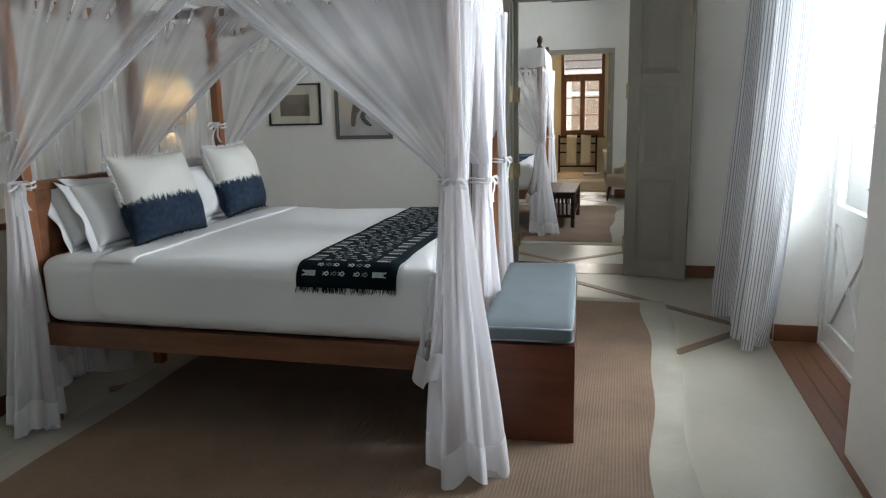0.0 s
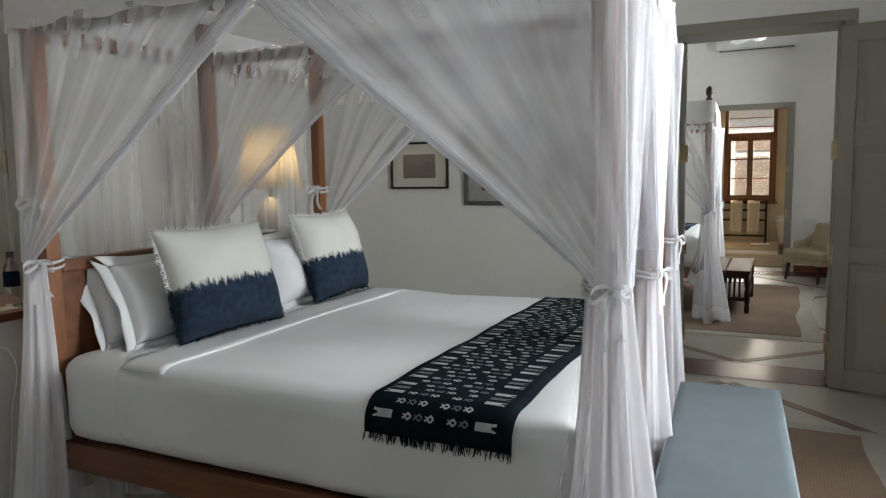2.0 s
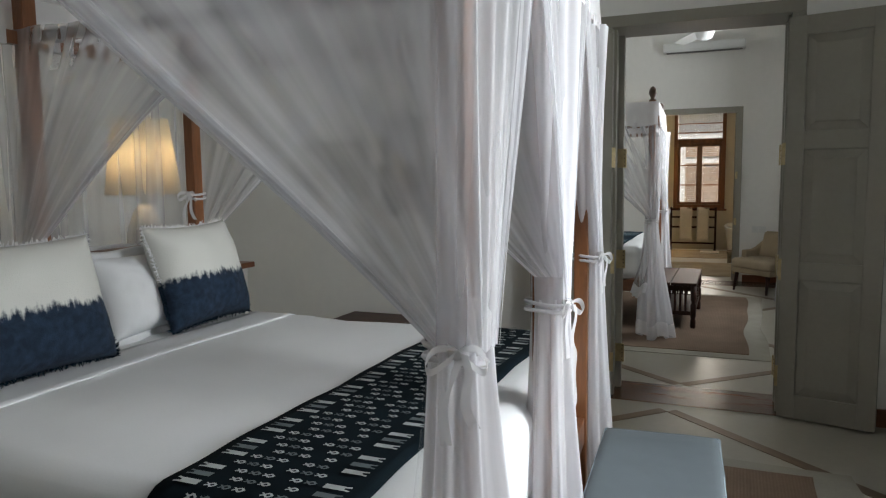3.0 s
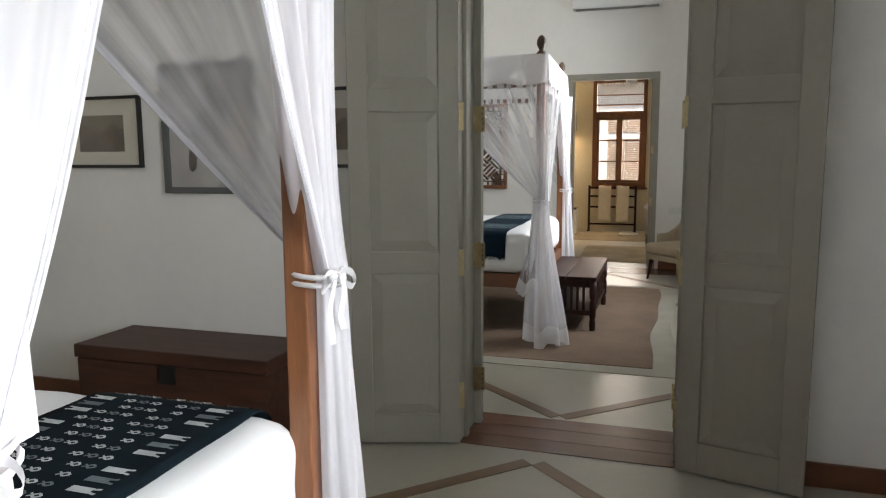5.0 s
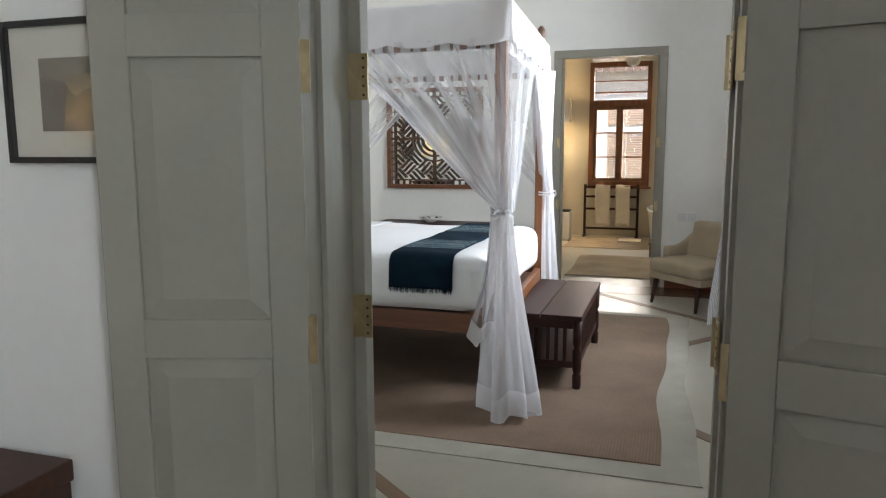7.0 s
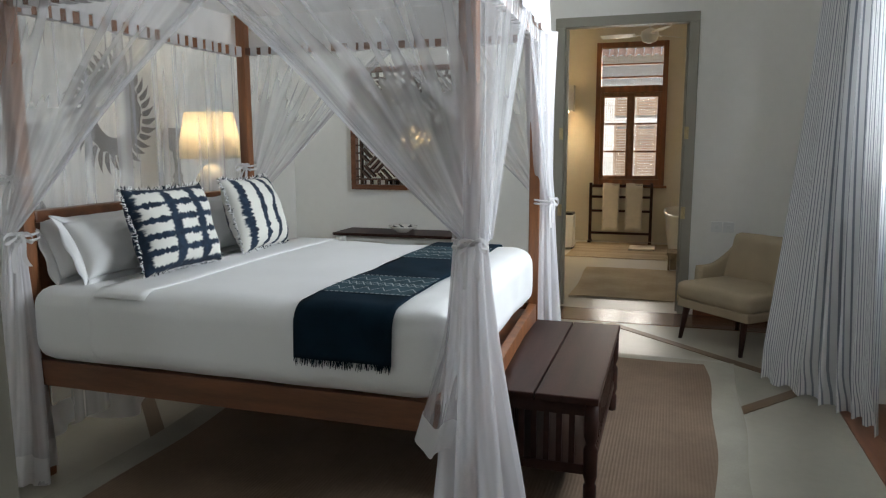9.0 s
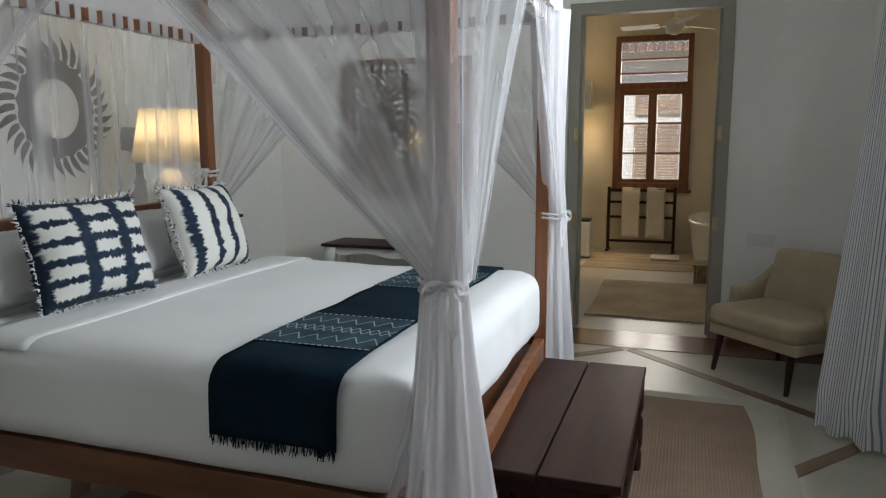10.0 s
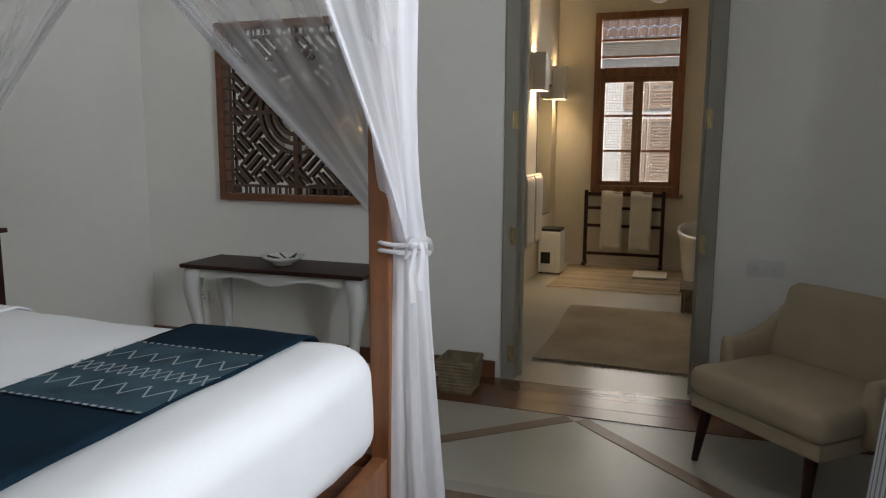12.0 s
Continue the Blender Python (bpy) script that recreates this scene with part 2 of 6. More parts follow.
M_CERAM = material("white_ceramic", (0.78, 0.76, 0.70), 0.25, 0.03, 6, 50, 0.04)
M_PAPER = material("cream_mount_board", (0.66, 0.62, 0.52), 0.8, 0.04, 5, 80, 0.05)
M_PRINT = material("brown_landscape_print", (0.21, 0.165, 0.12), 0.7, 0.3, 16, 60, 0.0, dark=(0.10, 0.08, 0.06))
M_PRINTSKY = material("pale_print_sky", (0.27, 0.23, 0.17), 0.7, 0.1, 5, 40, 0.0)
M_BIRDBG = material("grey_print_paper", (0.50, 0.48, 0.46), 0.7, 0.1, 7, 30, 0.0, dark=(0.30, 0.285, 0.275))
M_BIRD = material("dark_ink", (0.045, 0.035, 0.035), 0.7, 0.3, 14, 60, 0.0)
M_BIRDBODY = material("brown_ink", (0.11, 0.08, 0.068), 0.7, 0.25, 14, 60, 0.0)
M_BLACKF = plain("black_frame_lacquer", (0.012, 0.011, 0.010), 0.35)
M_GREYF = material("grey_frame_paint", (0.12, 0.125, 0.12), 0.5, 0.1, 8, 60, 0.1)
M_TOWEL = material("white_towelling", (0.74, 0.70, 0.62), 0.98, 0.05, 12, 240, 0.6)
M_SHADE = cloth("cream_lamp_shade", (0.86, 0.80, 0.66), 1.0, 0.6)
M_BULB = plain("lamp_bulb", (1, 0.9, 0.7), 0.5, 0, 30.0, (1.0, 0.72, 0.4))
M_PLASTIC = plain("white_plastic", (0.72, 0.72, 0.70), 0.4)
M_MIRROR = plain("mirror_glass", (0.82, 0.84, 0.82), 0.02, 1.0)
M_WICKER = material("woven_rush", (0.30, 0.23, 0.14), 0.9, 0.25, 14, 120, 0.6)
M_TILE = material("old_roof_tile", (0.26, 0.17, 0.13), 0.9, 0.25, 3, 30, 0.3)
M_FACADE = material("neighbour_render", (0.82, 0.82, 0.80), 0.9, 0.06, 1, 12, 0.2)
M_SHUTTER = material("neighbour_shutter", (0.52, 0.39, 0.29), 0.6, 0.15, 3, 30, 0.2)
M_BLIND = material("bamboo_blind", (0.36, 0.24, 0.14), 0.7, 0.2, 20, 90, 0.2)
M_WGREEN = material("outdoor_ground", (0.30, 0.31, 0.24), 0.95, 0.15, 0.6, 9, 0.3)
M_MURAL = material("grey_brown_stencil", (0.20, 0.175, 0.165), 0.85, 0.2, 9, 60, 0.0)
M_MURAL2 = material("faded_stencil", (0.42, 0.39, 0.36), 0.85, 0.2, 9, 60, 0.0)
M_BOTTLE = bpy.data.materials.new("clear_bottle_plastic")
M_BOTTLE.use_nodes = True
_b = M_BOTTLE.node_tree.nodes["Principled BSDF"]
_b.inputs["Transmission Weight"].default_value, _b.inputs["Roughness"].default_value, _b.inputs["IOR"].default_value = 1.0, 0.05, 1.3
M_GLASS = bpy.data.materials.new("window_glass")
M_GLASS.use_nodes = True
_n, _l = M_GLASS.node_tree.nodes, M_GLASS.node_tree.links
_g, _t, _m = _n.new("ShaderNodeBsdfGlossy"), _n.new("ShaderNodeBsdfTransparent"), _n.new("ShaderNodeMixShader")
_g.inputs["Roughness"].default_value = 0.02
_m.inputs[0].default_value = 0.06
_l.new(_t.outputs[0], _m.inputs[1])
_l.new(_g.outputs[0], _m.inputs[2])
_l.new(_m.outputs[0], _n["Material Output"].inputs[0])

# ---- mesh helpers ----


def finish(name, bm, mat, smooth=False):
    me = bpy.data.meshes.new(name)
    bmesh.ops.recalc_face_normals(bm, faces=bm.faces)
    bm.to_mesh(me)
    bm.free()
    for mt in (mat if isinstance(mat, (list, tuple)) else [mat]):
        me.materials.append(mt)
    if smooth:
        for p in me.polygons:
            p.use_smooth = True
    return me


def part(name, bm, mat, parent, label="", smooth=False, m=None):
    ob = new(name, finish(name, bm, mat, smooth))
    ob.parent = parent
    if m is not None:
        ob.matrix_basis = m
    if label:
        ob["label"] = label
    return ob


def solid(name, bm, mat, label, category, group="", kind="", m=None, smooth=False):
    ob = new(name, finish(name, bm, mat, smooth))
    if m is not None:
        ob.matrix_basis = m
    return tagged(ob, label, category, group, kind)


def thing(name, label, category, group="", m=None, kind=""):
    ob = new(name)
    ob.empty_display_size = 0.1
    if m is not None:
        ob.matrix_basis = m
    return tagged(ob, label, category, group, kind)


def bx(bm, x0, x1, y0, y1, z0, z1, bev=0.0, m=None):
    r = bmesh.ops.create_cube(bm, size=1)
    vs = r["verts"]
    mm = Matrix.Translation(((x0 + x1) / 2, (y0 + y1) / 2, (z0 + z1) / 2)) @ Matrix.Diagonal((abs(x1 - x0), abs(y1 - y0), abs(z1 - z0), 1))
    bmesh.ops.transform(bm, matrix=(m @ mm) if m is not None else mm, verts=vs)
    if bev:
        es = {e for v in vs for e in v.link_edges}
        bmesh.ops.bevel(bm, geom=list(es), offset=bev, segments=2, profile=0.6, affect="EDGES")
    return bm


def box(*a, bev=0.0, m=None):
    return bx(bmesh.new(), *a, bev=bev, m=m)


def rod(bm, p, q, r0, r1=None, seg=12):
    p, q = Vector(p), Vector(q)
    d = q - p
    r = bmesh.ops.create_cone(bm, cap_ends=True, segments=seg, radius1=r0, radius2=r0 if r1 is None else r1, depth=d.length)
    bmesh.ops.transform(bm, matrix=Matrix.Translation((p + q) / 2) @ d.to_track_quat("Z", "Y").to_matrix().to_4x4(), verts=r["verts"])
    return bm


def lathe(bm, prof, at=(0, 0, 0), seg=20, cap=True):
    rings = []
    for r, z in prof:
        rings.append([bm.verts.new((at[0] + r * math.cos(2 * math.pi * k / seg), at[1] + r * math.sin(2 * math.pi * k / seg), at[2] + z)) for k in range(seg)])
    for a, b in zip(rings, rings[1:]):
        for k in range(seg):
            bm.faces.new((a[k], a[(k + 1) % seg], b[(k + 1) % seg], b[k]))
    if cap:
        bm.faces.new(rings[0][::-1])
        bm.faces.new(rings[-1])
    return bm


def sheet(bm, nu, nv, f, closed=False, uvf=None):
    """A surface from f(u, v), u and v from 0 to 1."""
    g = [[bm.verts.new(f(i / nu, j / nv)) for j in range(nv + 1)] for i in range(nu if closed else nu + 1)]
    lay = bm.loops.layers.uv.verify() if uvf else None
    for i in range(nu):
        for j in range(nv):
            a, b = g[i], g[(i + 1) % len(g)]
            fc = bm.faces.new((a[j], b[j], b[j + 1], a[j + 1]))
            if uvf:
                for lp, (s, t) in zip(fc.loops, ((i, j), (i + 1, j), (i + 1, j + 1), (i, j + 1))):
                    lp[lay].uv = uvf(s / nu, t / nv)
    return bm


def lerp(a, b, t):
    return a + (b - a) * t


def along(pts, u):
    """The point at share u of a rounded line through pts."""
    k = u * (len(pts) - 1)
    i = min(int(k), len(pts) - 2)
    p = [Vector(pts[max(0, min(len(pts) - 1, j))]) for j in (i - 1, i, i + 1, i + 2)]
    t = k - i
    return p[1] + 0.5 * t * (p[2] - p[0] + t * (2 * p[0] - 5 * p[1] + 4 * p[2] - p[3] + t * (3 * (p[1] - p[2]) + p[3] - p[0])))


def smooth01(t):
    t = min(1, max(0, t))
    return t * t * (3 - 2 * t)


def net_material(name, lo, hi, f0=-0.12, f1=0.20, curve=1.0, grain=14.0, tone=0.87):
    """Netting whose threads close up where it is gathered (UV v towards 1) and where folds double it."""
    m = bpy.data.materials.new(name)
    m.use_nodes = True
    n, l = m.node_tree.nodes, m.node_tree.links
    n.remove(n["Principled BSDF"])
    uv, sep, mp, ns = n.new("ShaderNodeUVMap"), n.new("ShaderNodeSeparateXYZ"), n.new("ShaderNodeMapping"), n.new("ShaderNodeTexNoise")
    l.new(uv.outputs[0], sep.inputs[0])
    mp.inputs["Scale"].default_value = (1.0, 0.10, 1.0)
    l.new(uv.outputs[0], mp.inputs[0])
    ns.inputs["Scale"].default_value, ns.inputs["Detail"].default_value = grain, 2
    l.new(mp.outputs[0], ns.inputs["Vector"])
    gather, fold, add = n.new("ShaderNodeMapRange"), n.new("ShaderNodeMapRange"), n.new("ShaderNodeMath")
    gather.inputs["To Min"].default_value, gather.inputs["To Max"].default_value = lo, hi
    bend = n.new("ShaderNodeMath")
    bend.operation = "POWER"
    bend.inputs[1].default_value = curve
    l.new(sep.outputs[1], bend.inputs[0])
    l.new(bend.outputs[0], gather.inputs[0])
    fold.inputs["From Min"].default_value, fold.inputs["From Max"].default_value = 0.42, 0.70
    fold.inputs["To Min"].default_value, fold.inputs["To Max"].default_value = f0, f1
    l.new(ns.outputs[0], fold.inputs[0])
    add.use_clamp = True
    l.new(gather.outputs[0], add.inputs[0])
    l.new(fold.outputs[0], add.inputs[1])
    d, t, p = n.new("ShaderNodeBsdfDiffuse"), n.new("ShaderNodeBsdfTranslucent"), n.new("ShaderNodeBsdfTransparent")
    d.inputs[0].default_value = t.inputs[0].default_value = (tone, tone * 0.995, tone * 1.025, 1)
    a, c = n.new("ShaderNodeMixShader"), n.new("ShaderNodeMixShader")
    a.inputs[0].default_value = 0.48
    l.new(d.outputs[0], a.inputs[1])
    l.new(t.outputs[0], a.inputs[2])
    l.new(add.outputs[0], c.inputs[0])
    l.new(p.outputs[0], c.inputs[1])
    l.new(a.outputs[0], c.inputs[2])
    l.new(c.outputs[0], n["Material Output"].inputs[0])
    return m


M_NET = net_material("white_mosquito_net", 0.22, 0.88, -0.09, 0.14, 2.0, 9.0)
M_NETA = net_material("close_white_mosquito_net", 0.32, 0.86, -0.08, 0.13, 1.6, 8.0)
M_NETFLAT = net_material("hanging_white_net", 0.24, 0.30, -0.10, 0.22, grain=6.5)
# paler tone than the other nets: window light on the tails put into the colour
M_NETFULL = net_material("gathered_white_net", 0.84, 0.64, -0.08, 0.12, grain=10.0, tone=0.93)
M_SLEEVE = net_material("bunched_white_net", 0.08, 0.42, -0.12, 0.18, 1.0, 9.0)

# ---- structure ----


def struct(name, bm, mat, label="", m=None):
    return solid(name, bm, mat, label or name.replace("_", " "), "structure", kind="structure", m=m)


struct("ground", box(-60, 60, -60, 80, -0.5, -0.16), M_WGREEN, "pale outdoor ground around the house")
floor = struct("floor", box(-3.7, 2.4, -8.7, 10.8, -0.12, 0), M_FLOOR, "polished cream cement floor with inlaid wood strips")

# walls: bedroom A is y < 0, bedroom B 0.45 < y < 6, bathroom y > 6.35
H = 4.2
b = bx(bx(box(-3.7, -0.26, 0, 0.38, 0, H), 0.93, 2.4, 0, 0.38, 0, H), -0.26, 0.93, 0, 0.38, 2.56, H)
struct("wall_between_bedrooms", b, M_WALL, "thick white wall between two bedrooms")
b = bx(bx(box(-3.0, -0.50, 6.0, 6.35, 0, H), 0.645, 1.95, 6.0, 6.35, 0, H), -0.50, 0.645, 6.0, 6.35, 2.45, H)
struct("wall_to_bathroom", b, M_WALL, "white wall with the bathroom doorway")
b = bmesh.new()
for ya, yb in ((-8.7, -6.7), (-5.1, -3.32), (-1.72, 0)):
    bx(b, 1.8, 2.4, ya, yb, 0, H)
for ya, yb in ((-6.7, -5.1), (-3.32, -1.72)):
    bx(b, 1.8, 2.4, ya, yb, 3.0, H)
    bx(b, 1.8, 2.4, ya, yb, -0.1, -0.002)
struct("wall_east_bedroom_a", b, M_WALL, "white outer wall with deep window recesses")
b = box(1.95, 2.4, 0.38, 0.75, 0, H)
for ya, yb in ((0.38, 2.5), (4.12, 6.0)):
    bx(b, 1.5, 1.95, ya, yb, 0, H)
bx(b, 1.5, 1.95, 2.5, 4.12, 3.0, H)
struct("wall_east_bedroom_b", b, M_WALL, "white outer wall with a deep window recess")
b = bx(bx(box(-3.7, -3.5, -8.7, -3.82, 0, H), -3.7, -3.5, -2.9, 0, 0, H), -3.7, -3.5, -3.82, -2.9, 2.5, H)
struct("wall_west_bedroom_a", b, M_WALL)
struct("wall_west_bedroom_b", box(-3.2, -3.0, 0.38, 6.35, 0, H), M_WALL)
b = box(-3.5, 1.8, -8.7, -8.45, 0, H)
struct("wall_south_bedroom_a", b, M_WALL)
struct("wall_west_bathroom", box(-1.2, -1.02, 6.35, 10.45, 0, 3.7), M_BATHWALL, "cream plastered bathroom wall")
struct("wall_east_bathroom", box(1.35, 1.55, 6.35, 10.45, 0, 3.7), M_BATHWALL, "cream plastered bathroom wall")
b = bx(bx(bx(box(-1.2, -0.60, 10.45, 10.75, 0, 3.7), 0.375, 1.55, 10.45, 10.75, 0, 3.7), -0.60, 0.375, 10.45, 10.75, 2.82, 3.7), -0.60, 0.375, 10.45, 10.75, 0, 0.82)
struct("wall_north_bathroom", b, M_BATHWALL, "cream plastered bathroom window wall")
struct("wall_bathroom_lining", bx(bx(box(-1.02, -0.50, 6.354, 6.40, 0, 3.7), 0.645, 1.35, 6.354, 6.40, 0, 3.7), -0.50, 0.645, 6.354, 6.40, 2.45, 3.7), M_BATHWALL, "cream plaster on the doorway wall")
struct("ceiling_bedrooms", box(-3.7, 2.4, -8.7, 6.35, H, H + 0.15), M_CEIL, "plain white ceiling")
struct("ceiling_bathroom", box(-1.2, 1.55, 6.356, 10.75, 3.7, 3.85), M_CEIL, "plain white bathroom ceiling")
struct("half_wall", box(-2.78, -2.33, -4.6, -1.1, 0, 0.965), M_WALL, "low white wall behind the bed head")
struct("half_wall_top", box(-2.82, -2.30, -4.64, -1.06, 0.965, 1.0, bev=0.006), M_PLANKY, "polished wooden ledge on a low wall")

# skirtings
for nm, a in (("skirting", (-3.5, -0.30, -0.02, 0.0, 0, 0.11)), ("skirting", (0.97, 1.8, -0.02, 0.0, 0, 0.11)),
              ("skirting", (1.78, 1.8, -1.70, -0.022, 0, 0.11)), ("skirting", (1.802, 2.06, -1.74, -1.72, 0, 0.11)),
              ("skirting", (-2.33, -2.312, -4.6, -1.1, 0, 0.10)), ("skirting", (-3.0, -0.53, 5.98, 6.0, 0, 0.10)),
              ("skirting", (0.69, 1.5, 5.98, 6.0, 0, 0.10)), ("skirting", (1.48, 1.5, 4.14, 5.978, 0, 0.10))):
    struct(nm, box(*a, bev=0.003), M_SKIRT, "reddish-brown wooden skirting board")


def door_case(name, x0, x1, ztop, y0, y1, w=0.075):
    """Painted lining and architrave round a doorway."""
    t = thing(name, "olive-grey painted wooden door frame in a white wall", "door frame", kind="structure")
    for nm, a in (("jamb", (x0 - w, x0, y0, y1, 0, ztop)), ("jamb", (x1, x1 + w, y0, y1, 0, ztop)), ("head", (x0 - w, x1 + w, y0, y1, ztop, ztop + w))):
        part(nm, box(*a, bev=0.005), M_GREY, t)
    for yy in (y0 + 0.09,):
        part("stop", box(x0, x0 + 0.018, yy, yy + 0.05, 0, ztop, bev=0.003), M_GREY, t)
        part("stop", box(x1 - 0.018, x1, yy, yy + 0.05, 0, ztop, bev=0.003), M_GREY, t)
    return t


def hinge_plate(parent, m):
    b = bx(bmesh.new(), 0, 0.006, -0.035, 0.035, -0.066, 0.066, bev=0.001)
    rod(b, (0.006, -0.04, -0.066), (0.006, -0.04, 0.066), 0.009)
    h = part("hinge", b, M_BRASS, parent, "brass butt hinge", m=m)
    for sz in (-0.052, -0.026, 0, 0.026, 0.052):
        part("screw", rod(bmesh.new(), (0.005, 0.022, sz), (0.0072, 0.022, sz), 0.0038, seg=8), M_STEEL, h, "dark screw head")
    return h


case1 = door_case("door_1_frame", -0.195, 0.865, 2.485, -0.012, 0.387)
case2 = door_case("door_2_frame", -0.415, 0.565, 2.37, 5.985, 6.10, 0.08)
for a in ((-0.195, -0.155, 0.28, 0.335, 0, 2.483), (0.845, 0.865, 0.28, 0.335, 0, 2.483)):
    part("inner_post", box(*a, bev=0.004), M_GREY, case1)
for z in (0.26, 0.935, 1.645):
    hinge_plate(case1, pose(-0.168, 0.28, z, 0, 0, -90))
    hinge_plate(case1, pose(0.845, 0.23, z, 0, 0, 180))
for z in (0.16, 0.85, 1.5):
    hinge_plate(case2, pose(-0.43, 5.986, z, 0, 0, -90) @ Matrix.Diagonal((1, 0.4, 0.75, 1)))
    hinge_plate(case2, pose(0.58, 5.986, z, 0, 0, -90) @ Matrix.Diagonal((1, 0.4, 0.75, 1)))


def door_leaf(name, m, w=0.535, h=2.45, th=0.042, label="olive-grey painted panelled door leaf, standing open"):
    t = thing(name, label, "door", "double door leaves", m=m, kind="structure")
    s = 0.098
    zs = [(0.16, 0.885), (0.99, 1.67), (1.775, 2.34)]
    b = bx(bx(bmesh.new(), 0, s, -th, 0, 0.012, h, bev=0.003), w - s, w, -th, 0, 0.012, h, bev=0.003)
    last = 0.012
    for z0, z1 in zs + [(h, h)]:
        bx(b, s, w - s, -th, 0, last, z0, bev=0.002)
        last = z1
    part("stiles_and_rails", b, M_GREY, t)
    for z0, z1 in zs:
        p = bx(bmesh.new(), s, w - s, -th + 0.014, -0.014, z0, z1)
        for yy, sg in ((-th + 0.014, -1), (-0.014, 1)):
            a = [p.verts.new((x, yy, z)) for x, z in ((s + 0.006, z0 + 0.006), (w - s - 0.006, z0 + 0.006), (w - s - 0.006, z1 - 0.006), (s + 0.006, z1 - 0.006))]
            i = [p.verts.new((x, yy + sg * 0.010, z)) for x, z in ((s + 0.055, z0 + 0.055), (w - s - 0.055, z0 + 0.055), (w - s - 0.055, z1 - 0.055), (s + 0.055, z1 - 0.055))]
            p.faces.new(i)
            for k in range(4):
                p.faces.new((a[k], a[(k + 1) % 4], i[(k + 1) % 4], i[k]))
        part("panel", p, M_GREY, t)
    for z in (0.26, 0.935, 1.645):
        part("hinge", bx(bx(bmesh.new(), -0.024, 0.0, -0.009, -0.004, z - 0.066, z + 0.066), -0.007, -0.003, -0.03, -0.012, z - 0.05, z + 0.05), M_BRASS, t, "brass hinge plate")
    return t


leaf_l = door_leaf("door_1_leaf", pose(-0.188, -0.022, 0, 0, 0, 196.8))
leaf_r = door_leaf("door_1_leaf", pose(0.853, -0.025, 0, 0, 0, -14.5) @ Matrix.Translation((0, 0.03, 0)))
bolt = rod(rod(bmesh.new(), (0.50, -0.046, 2.25), (0.50, -0.046, 2.44), 0.006), (0.50, -0.046, 2.28), (0.50, -0.07, 2.28), 0.006)
part("bolt", bolt, M_BRASS, leaf_r, "brass sliding bolt")
leaf_w = door_leaf("door_3", pose(-3.44, -2.92, 0, 0, 0, -90), 0.86, 2.46, label="olive-grey panelled door in the west wall, shut")
case_w = thing("door_3_frame", "olive-grey door frame in the west wall", "door frame", kind="structure")
for a in ((-3.5, -3.43, -3.87, -3.80, 0, 2.5), (-3.5, -3.43, -2.90, -2.84, 0, 2.5), (-3.5, -3.43, -3.87, -2.84, 2.5, 2.56)):
    part("casing", box(*a, bev=0.004), M_GREY, case_w)


def french_window(name, m, w, h, label):
    """Two glazed leaves, small panes above, braced solid panels below; local x along the wall, y outwards."""
    t = thing(name, label, "window", m=m, kind="structure")
    fr = bx(bx(bx(bmesh.new(), 0, 0.06, 0, 0.09, 0, h), w - 0.06, w, 0, 0.09, 0, h), 0.06, w - 0.06, 0, 0.09, h - 0.06, h)
    part("window_frame", fr, M_WHITEP, t)
    part("window_sill", box(0.06, w - 0.06, 0, 0.1, 0, 0.03, bev=0.005), M_WHITEP, t)
    half = (w - 0.12) / 2
    for k in range(2):
        x0 = 0.06 + k * half + 0.003
        x1 = x0 + half - 0.006
        s = 0.085
        b = bmesh.new()
        bx(b, x0, x0 + s, 0.015, 0.06, 0.032, h - 0.065, bev=0.003)
        bx(b, x1 - s, x1, 0.015, 0.06, 0.032, h - 0.065, bev=0.003)
        for z0, z1 in ((0.032, 0.17), (0.80, 0.92), (h - 0.165, h - 0.065)):
            bx(b, x0 + s, x1 - s, 0.015, 0.06, z0, z1, bev=0.002)
        leaf = part("window_leaf", b, M_WHITEP, t)
        xm = (x0 + x1) / 2
        nrow = 4
        zr = [lerp(0.92, h - 0.165, i / nrow) for i in range(nrow + 1)]
        for z in zr[1:-1]:
            part("glazing_bar", box(x0 + s, x1 - s, 0.02, 0.055, z - 0.014, z + 0.014), M_WHITEP, leaf)
        for z0, z1 in zip(zr, zr[1:]):
            g = part("pane", box(x0 + s - 0.005, x1 - s + 0.005, 0.035, 0.039, z0 + 0.0141, z1 - 0.0141), M_GLASS, leaf)
            g.visible_shadow = False
        part("panel", box(x0 + s, x1 - s, 0.034, 0.05, 0.17, 0.80), M_WHITEP, leaf)
        br = bmesh.new()
        for za, zb in ((0.19, 0.78), (0.78, 0.19)):
            d = Vector((x1 - x0 - 2 * s, 0, zb - za))
            mm = Matrix.Translation((xm, 0.026, (za + zb) / 2)) @ Matrix.Rotation(-math.atan2(d.z, d.x), 4, "Y")
            bx(br, -d.length / 2 + 0.02, d.length / 2 - 0.02, -0.008 if za < zb else -0.006, 0.008, -0.03, 0.03, m=mm)
        part("brace", br, M_WHITEP, leaf)
        kx = x1 - 0.04 if k == 0 else x0 + 0.04
        hb = rod(rod(bmesh.new(), (kx, 0.012, 1.02), (kx, 0.012, 1.14), 0.008), (kx, 0.015, 1.08), (kx + 0.05, -0.02, 1.08), 0.007)
        part("window_bolt", hb, M_STEEL, leaf, "dark iron bolt")
        part("window_bolt", rod(bmesh.new(), (kx, 0.012, 0.25), (kx, 0.012, 0.38), 0.01), M_STEEL, leaf, "dark iron bolt")
    return t


